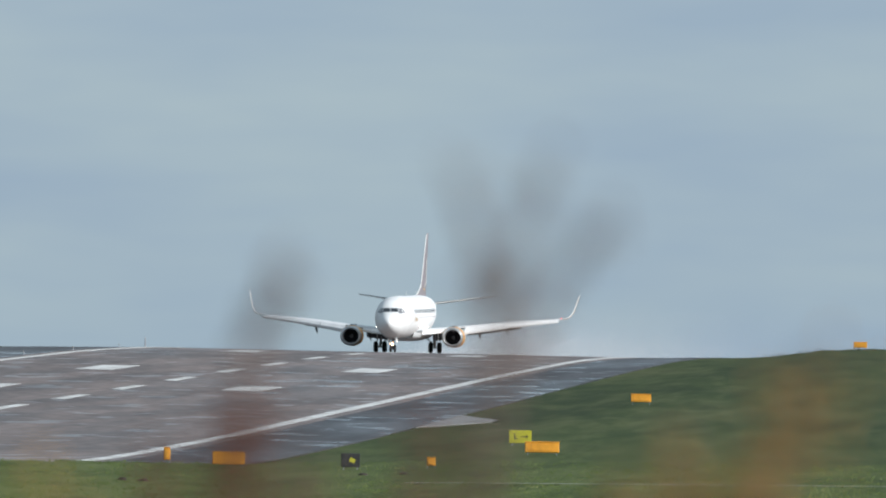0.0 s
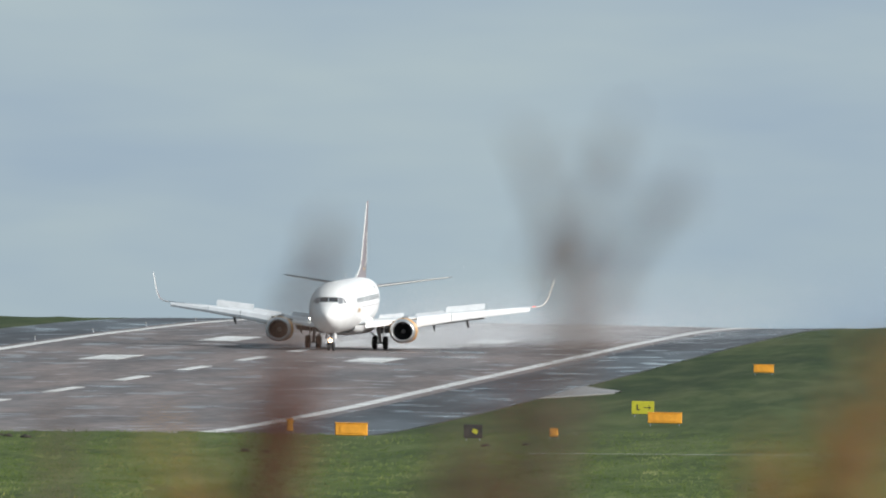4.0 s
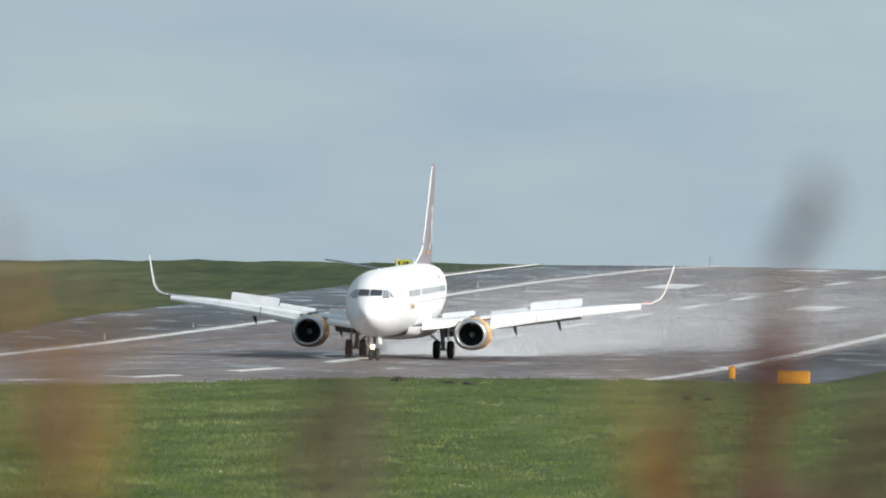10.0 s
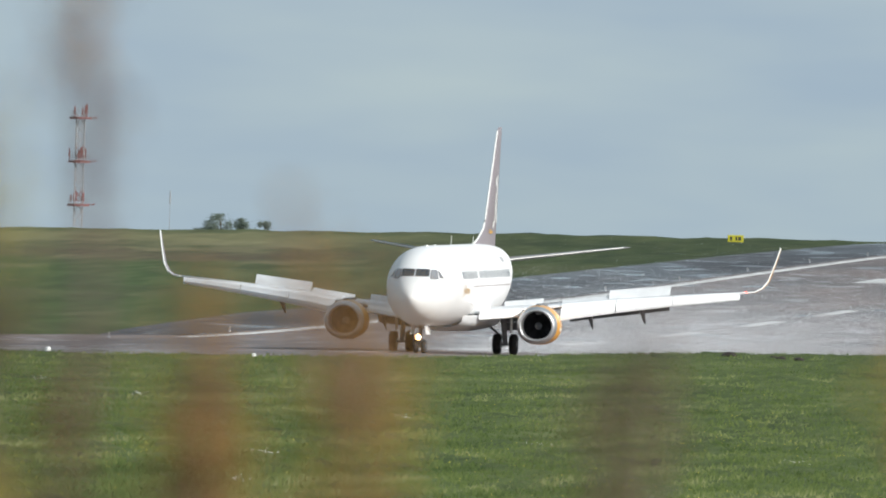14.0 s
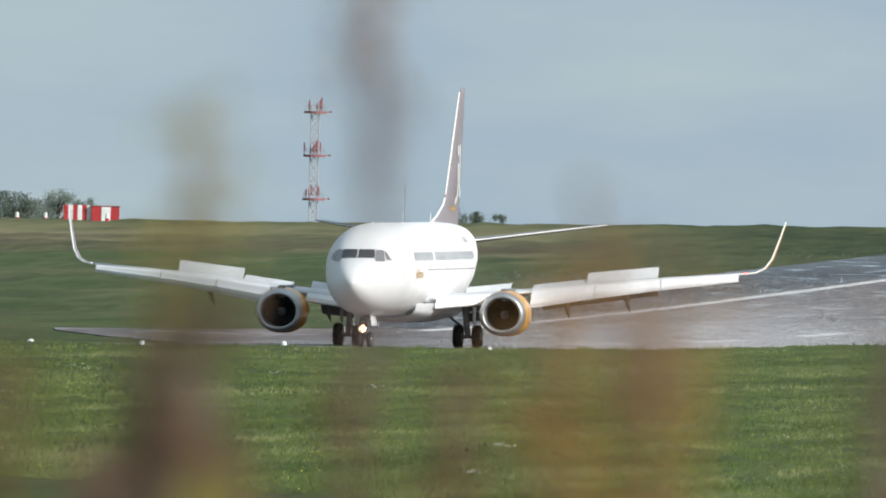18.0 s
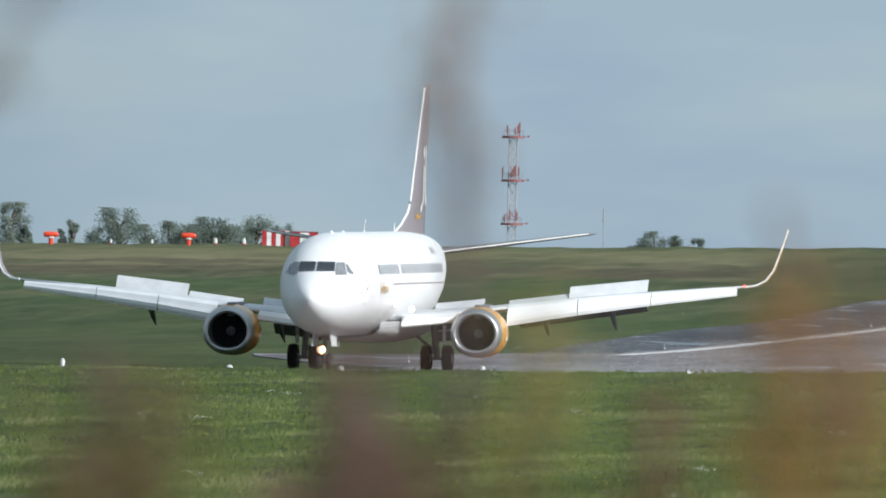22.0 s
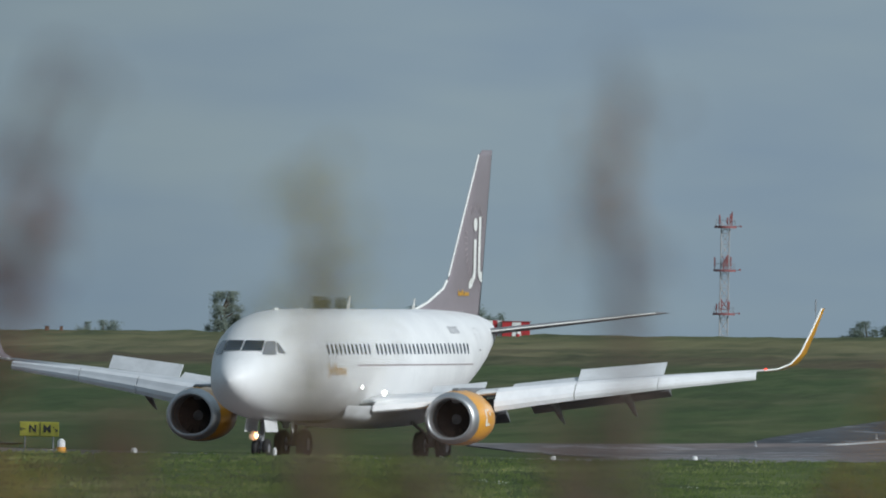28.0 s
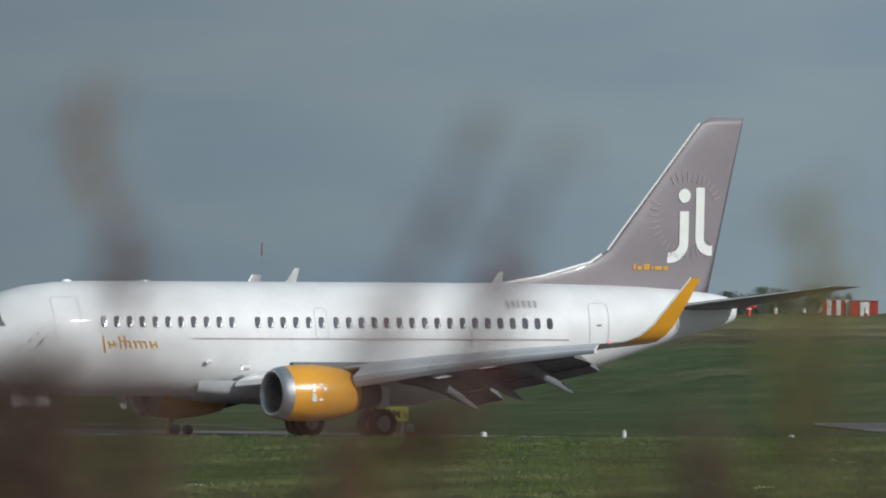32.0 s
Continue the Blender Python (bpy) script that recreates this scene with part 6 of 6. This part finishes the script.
# ---- spray thrown up by the tyres: fine droplets ----
def spray():
    rng = np.random.RandomState(17)
    n = 1300000
    x = -3 - np.where(rng.rand(n) < 0.35, np.abs(rng.normal(0, 1, n)) * 30, rng.gamma(1.7, 62, n))
    side = rng.choice((-1, 1), n)
    puff = 0.75 + 0.35 * np.sin(x * 0.11 + 1.3 * np.sin(x * 0.043)) + 0.2 * np.sin(x * 0.31 + side)
    y = side * 2.6 + rng.normal(0, 1, n) * np.minimum(7.5, 0.6 - x * 0.1) + 0.17 * np.minimum(-x, 40) + 0.03 * np.maximum(-x - 40, 0)
    z = rng.rand(n) ** 1.35 * 2.0 * np.minimum(2.7, 0.4 - x * 0.05) * puff + 0.03
    s = rng.uniform(0.007, 0.013, n)
    turn = rng.normal(0, 1, (n, 3, 3))
    verts = (np.stack([x, y, z], -1)[:, None, :] + turn * s[:, None, None]).reshape(-1, 3)
    faces = np.arange(3 * n).reshape(-1, 3)
    me = bpy.data.meshes.new("tyre_spray")
    me.vertices.add(len(verts))
    me.vertices.foreach_set("co", verts.astype(np.float32).ravel())
    me.loops.add(faces.size)
    me.loops.foreach_set("vertex_index", faces.astype(np.int32).ravel())
    me.polygons.add(len(faces))
    me.polygons.foreach_set("loop_start", np.arange(0, faces.size, 3, dtype=np.int32))
    me.update(calc_edges=True)
    me.materials.append(MIST)
    return tagged(new("tyre_spray", me), "fine white water spray trailing behind the tyres", "spray", kind="stuff")


MIST = material("water_spray", (0.68, 0.7, 0.72), 0.6, spread=0.03)
mist = spray()


# ---- what moves ----
def ride(x, y, turn, bank=0.0):
    """The airliner's pose with its wheels on the paving; turn: degrees of right turn from the runway's axis; bank:
    degrees of roll, set to fit the view.
    """
    h = radians(180 + turn)
    nx, ny = x + 12.47 * math.sin(h), y + 12.47 * math.cos(h)
    z0, z1 = gz(x, y, True) + 0.03, gz(nx, ny, True) + 0.03
    return pose(x, y, z0, bank, -math.degrees(math.atan2(z1 - z0, 12.47)), -90 - turn)


def jet_at(t):
    scene.frame_set(frame(t))
    return jet.matrix_world.translation.copy()


def motions():
    walk(jet, [(0, ride(-96.4, 1508.7, 2.80)), (1, ride(-94.15, 1423.0, 2.60)), (1.5, ride(-93.7, 1391, 2.90)), (2, ride(-92.75, 1360, 5.40)), (2.5, ride(-92.4, 1330, 6.00)), (3.5, ride(-93.1, 1270, 3.00)), (4.5, ride(-94.05, 1208, 0.00)), (5, ride(-94.76, 1182.2, -0.70)),
               (6, ride(-95.1, 1133.3, 0.10)), (7, ride(-94.7, 1078.6, 1.80)), (8, ride(-94.7, 1030.5, 0.85)), (9, ride(-94.7, 984.4, 0.30)), (10, ride(-94.4, 941.6, 1.25)),
               (11, ride(-94.3, 900.5, 1.50)), (12, ride(-94.0, 861.5, 1.50)), (13, ride(-93.7, 824.4, 1.25)), (14, ride(-93.5, 792.5, 0.95)), (15, ride(-93.4, 762.8, 0.75, 0.12)),
               (17.5, ride(-92.9, 695.0, 0.75, 0.44)), (19, ride(-93.0, 661.6, 0.15, 0.51)), (20, ride(-93.0, 644, -0.15, 0.51)), (21, ride(-92.9, 628, -0.15, 0.52)), (22, ride(-93, 614.7, -0.45, 0.53)),
               (23, ride(-92.6, 600.8, -0.22, 0.53)), (24, ride(-92.7, 590.8, -0.55, 0.54)), (25, ride(-92.9, 583.8, -0.25, 0.54)), (26, ride(-93.15, 578.3, 0.50, 0.55)), (27, ride(-93.5, 573.3, 2.35, 0.47)),
               (28, ride(-94.1, 568.4, 7.35, 0.38)), (29, ride(-95.2, 562.5, 16.00, 0.30)), (30, ride(-97.2, 557, 27.10, 0.15)), (31, ride(-100.1, 551.3, 38.55)), (32, ride(-104, 548, 50.50))])
    walk(bird, [(0, pose(-43.7, 149.8, 13.5, 12, 9)), (1, pose(-25.0, 149.8, 10.6, 12, 9)), (1.9, pose(-8.12, 149.8, 8.02, 12, 9)), (2, pose(-6.25, 149.85, 7.73, 12, 9)), (2.1, pose(-4.38, 149.9, 7.45, 10, 8)),
                (3, pose(12.5, 150, 6.3, 5, 2)), (6, pose(68, 150, 6.2)), (32, pose(555, 150, 6.2))])
    # spoilers: down before the wheels settle, up in the roll-out, down again in the turn
    for ob, at, axis, lean in SPOILERS:
        down, up = (Matrix.Translation(at) @ Matrix.Rotation(radians(a), 4, axis) for a in (-47, lean))
        walk(ob, [(0, down), (1.6, down), (4.2, up), (28.6, up), (29.6, down), (32, down)])
    # tyres roll once the airliner is slow enough for each turn to be told apart
    path = [jet_at(25 + k / 30) for k in range(211)]
    for ob, r in TYRES:
        at, rows, roll, last = ob.location.copy(), [], 0.0, None
        for k, p in enumerate(path):
            t = 25 + k / 30
            roll += 0.0 if last is None else (p - last).length / r
            last = p
            if k % 2 == 0 or k == 210:
                rows.append((t, Matrix.Translation(at) @ Matrix.Rotation(roll, 4, "Y")))
        walk(ob, [(0, rows[0][1])] + rows)
    # the spray hangs behind the tyres, sunk underground by amounts that fit the view, deeper as the airliner slows
    def plume(t, x, y, sink):
        m = ride(x, y, 0.7)
        return t, Matrix.Translation((0, 0, -sink)) @ m

    walk(mist, [plume(*r) for r in ((0, -95.6, 1512, 1.3), (1, -94.4, 1425, 1.3), (2, -92.8, 1364, 1.2), (3.5, -93.1, 1273, 0.5), (5, -94.76, 1186, 0), (6, -95.1, 1137, 0), (7, -94.7, 1083, 0), (8, -94.7, 1035, 0),
                                    (9, -94.7, 989, 0), (10, -94.4, 946, 0), (11, -94.3, 905, 0), (12, -94.0, 866, 0.1), (13, -93.7, 830, 0.4), (14, -93.5, 799, 0.8), (15, -93.4, 770, 1.1), (16.5, -93.2, 730, 1.3),
                                    (17.5, -93, 703, 1.6), (19, -93, 668, 2.1), (20.5, -93, 643, 2.9), (22, -93, 620, 3.9), (23, -93, 610, 4.8), (24, -93, 602, 5.8), (25, -93, 598, 7.5), (27, -93, 596, 10), (32, -93, 596, 12))])

    def sway(name, home, rows):
        """Tilts a weed about its foot so its head's bearing fits the view; a third value lowers it whole."""
        ob = WEEDS[name]
        m = ob.matrix_world.copy()
        rows = [(0.0, *rows[0][1:])] * (rows[0][0] > 0) + list(rows) + [(32.0, *rows[-1][1:])] * (rows[-1][0] < 32)
        walk(ob, [(r[0], m @ Matrix.Translation((0, 0, -sum(r[2:]))) @ Matrix.Rotation(math.atan2((r[1] - home) * U, 1.22), 4, "Y")) for r in rows])

    sway("lean", 1170, ((0, 1190), (1, 1195), (2, 1185), (5, 1060), (6, 1215), (7, 1050), (8, 1130), (9, 1110), (10, 1150), (11, 1180), (12, 1050), (12.7, 940), (13.2, 1100)))
    sway("fork", 1600, ((0, 1640), (1, 1600), (2, 1580), (2.5, 1590), (5, 1550), (6, 1530), (7, 1570), (9, 1600)))
    sway("rust", 2060, ((0, 2090), (1, 2060), (2, 2040), (5, 2060)))
    sway("blob", 0, ((6, 40), (7, 80), (8, 100), (9, 130), (9.6, 60), (10, -80), (10.6, 76), (11, 10), (11.4, -75), (11.8, -58), (12.1, -80), (12.4, -5), (12.7, -165), (13, -30), (13.4, -10), (13.8, -135), (14.1, -130), (14.4, -20), (14.7, -130), (15, -90), (15.4, -80), (17.5, -50), (19, -60)))
    sway("tall", -700, ((12.4, -600), (13, -664), (13.4, -655), (13.8, -650), (14.1, -681), (14.4, -593), (14.7, -705), (15, -648), (15.4, -660), (17.5, -645), (18.2, -600), (18.5, -640), (18.9, -700), (19, -845), (19.3, -650), (19.6, -764), (20, -760), (20.3, -600, 0.02), (20.5, -330, 0.03), (21, -480, 0.035), (21.4, -600, 0.025), (21.7, -500, 0.02), (22, -755, 0.02), (22.4, -569, 0.03), (23, -660, 0.035), (23.4, -620, 0.035), (23.8, -786, 0.035), (24.2, -745, 0.035), (24.6, -712, 0.035), (25.2, -767, 0.035), (27.5, -550, 0.03), (28, -815, 0.03), (28.4, -600, 0.03), (28.8, -714, 0.03), (29.2, -776, 0.03), (29.6, -810, 0.03), (30, -780, 0.03), (30.4, -950, 0.03), (30.6, -850, 0.03), (31, -700, 0.03)))
    sway("yellow", -1080, ((17.5, -930), (18, -946), (18.6, -1107), (19, -1120), (19.2, -1068), (19.6, -960), (19.8, -892), (20, -1023), (20.4, -754, 0.08), (21, -912, 0.1), (21.6, -795, 0.09), (22.2, -750, 0.1), (22.8, -1060, 0.04), (23.4, -1110), (24, -1110), (24.6, -1046), (25.2, -1108), (27.5, -1000), (28, -1325, -0.03), (28.4, -1050), (29, -1204), (30, -1230), (31, -1130)))
    sway("diag", -1860, ((19, -1780), (20, -1680), (20.5, -1640), (21, -1640), (21.4, -1740), (21.7, -1850), (22, -1760), (22.5, -1760), (23, -1870), (24, -1960), (24.5, -1940), (25.2, -1910), (27.5, -1826), (28, -2000), (28.4, -2010), (28.8, -2040), (29.2, -2020), (29.6, -2040), (30, -2060), (30.4, -2150), (30.8, -2125), (31.2, -2140), (31.6, -1922, 0.03), (32, -1901, 0.05)))
    sway("second", -1680, ((19, -2000), (21, -1950), (23, -2050), (25.2, -2040), (27.5, -1622), (28, -1887), (28.4, -1854), (28.8, -1916), (29.2, -1913), (29.6, -1910), (30, -1945), (30.4, -1983), (30.8, -1935), (31.2, -1898), (31.6, -1700, 0.03), (32, -1739, 0.05)))
    sway("side", -2380, ((30, -2480), (31, -2500), (31.6, -2280), (32, -2400)))
    sway("low", -300, ((12, -340), (15, -440), (17.5, -225), (19, -345), (21, -150), (22, -229), (24, -330)))
    sway("dark", -1000, ((17.5, -985), (19, -860), (21, -1000), (23, -969), (24, -1118), (25, -1182), (28, -1150), (30, -1290)))
    sway("faint", 430, ((6, 620), (9, 470), (12, 400), (15, 382)))
    sway("red", 1440, ((0, 1500), (5, 1450), (6, 1450), (9, 1420)))
    sway("mid", 1010, ((0, 1020), (5, 1000), (6, 1050), (9, 950), (11, 1000)))
    for k, row in enumerate(FRINGE):
        r = random.Random(k)
        sway(("fringe", k), row[0], [(t, row[0] + r.uniform(-60, 60)) for t in range(0, 33, 2)])


motions()
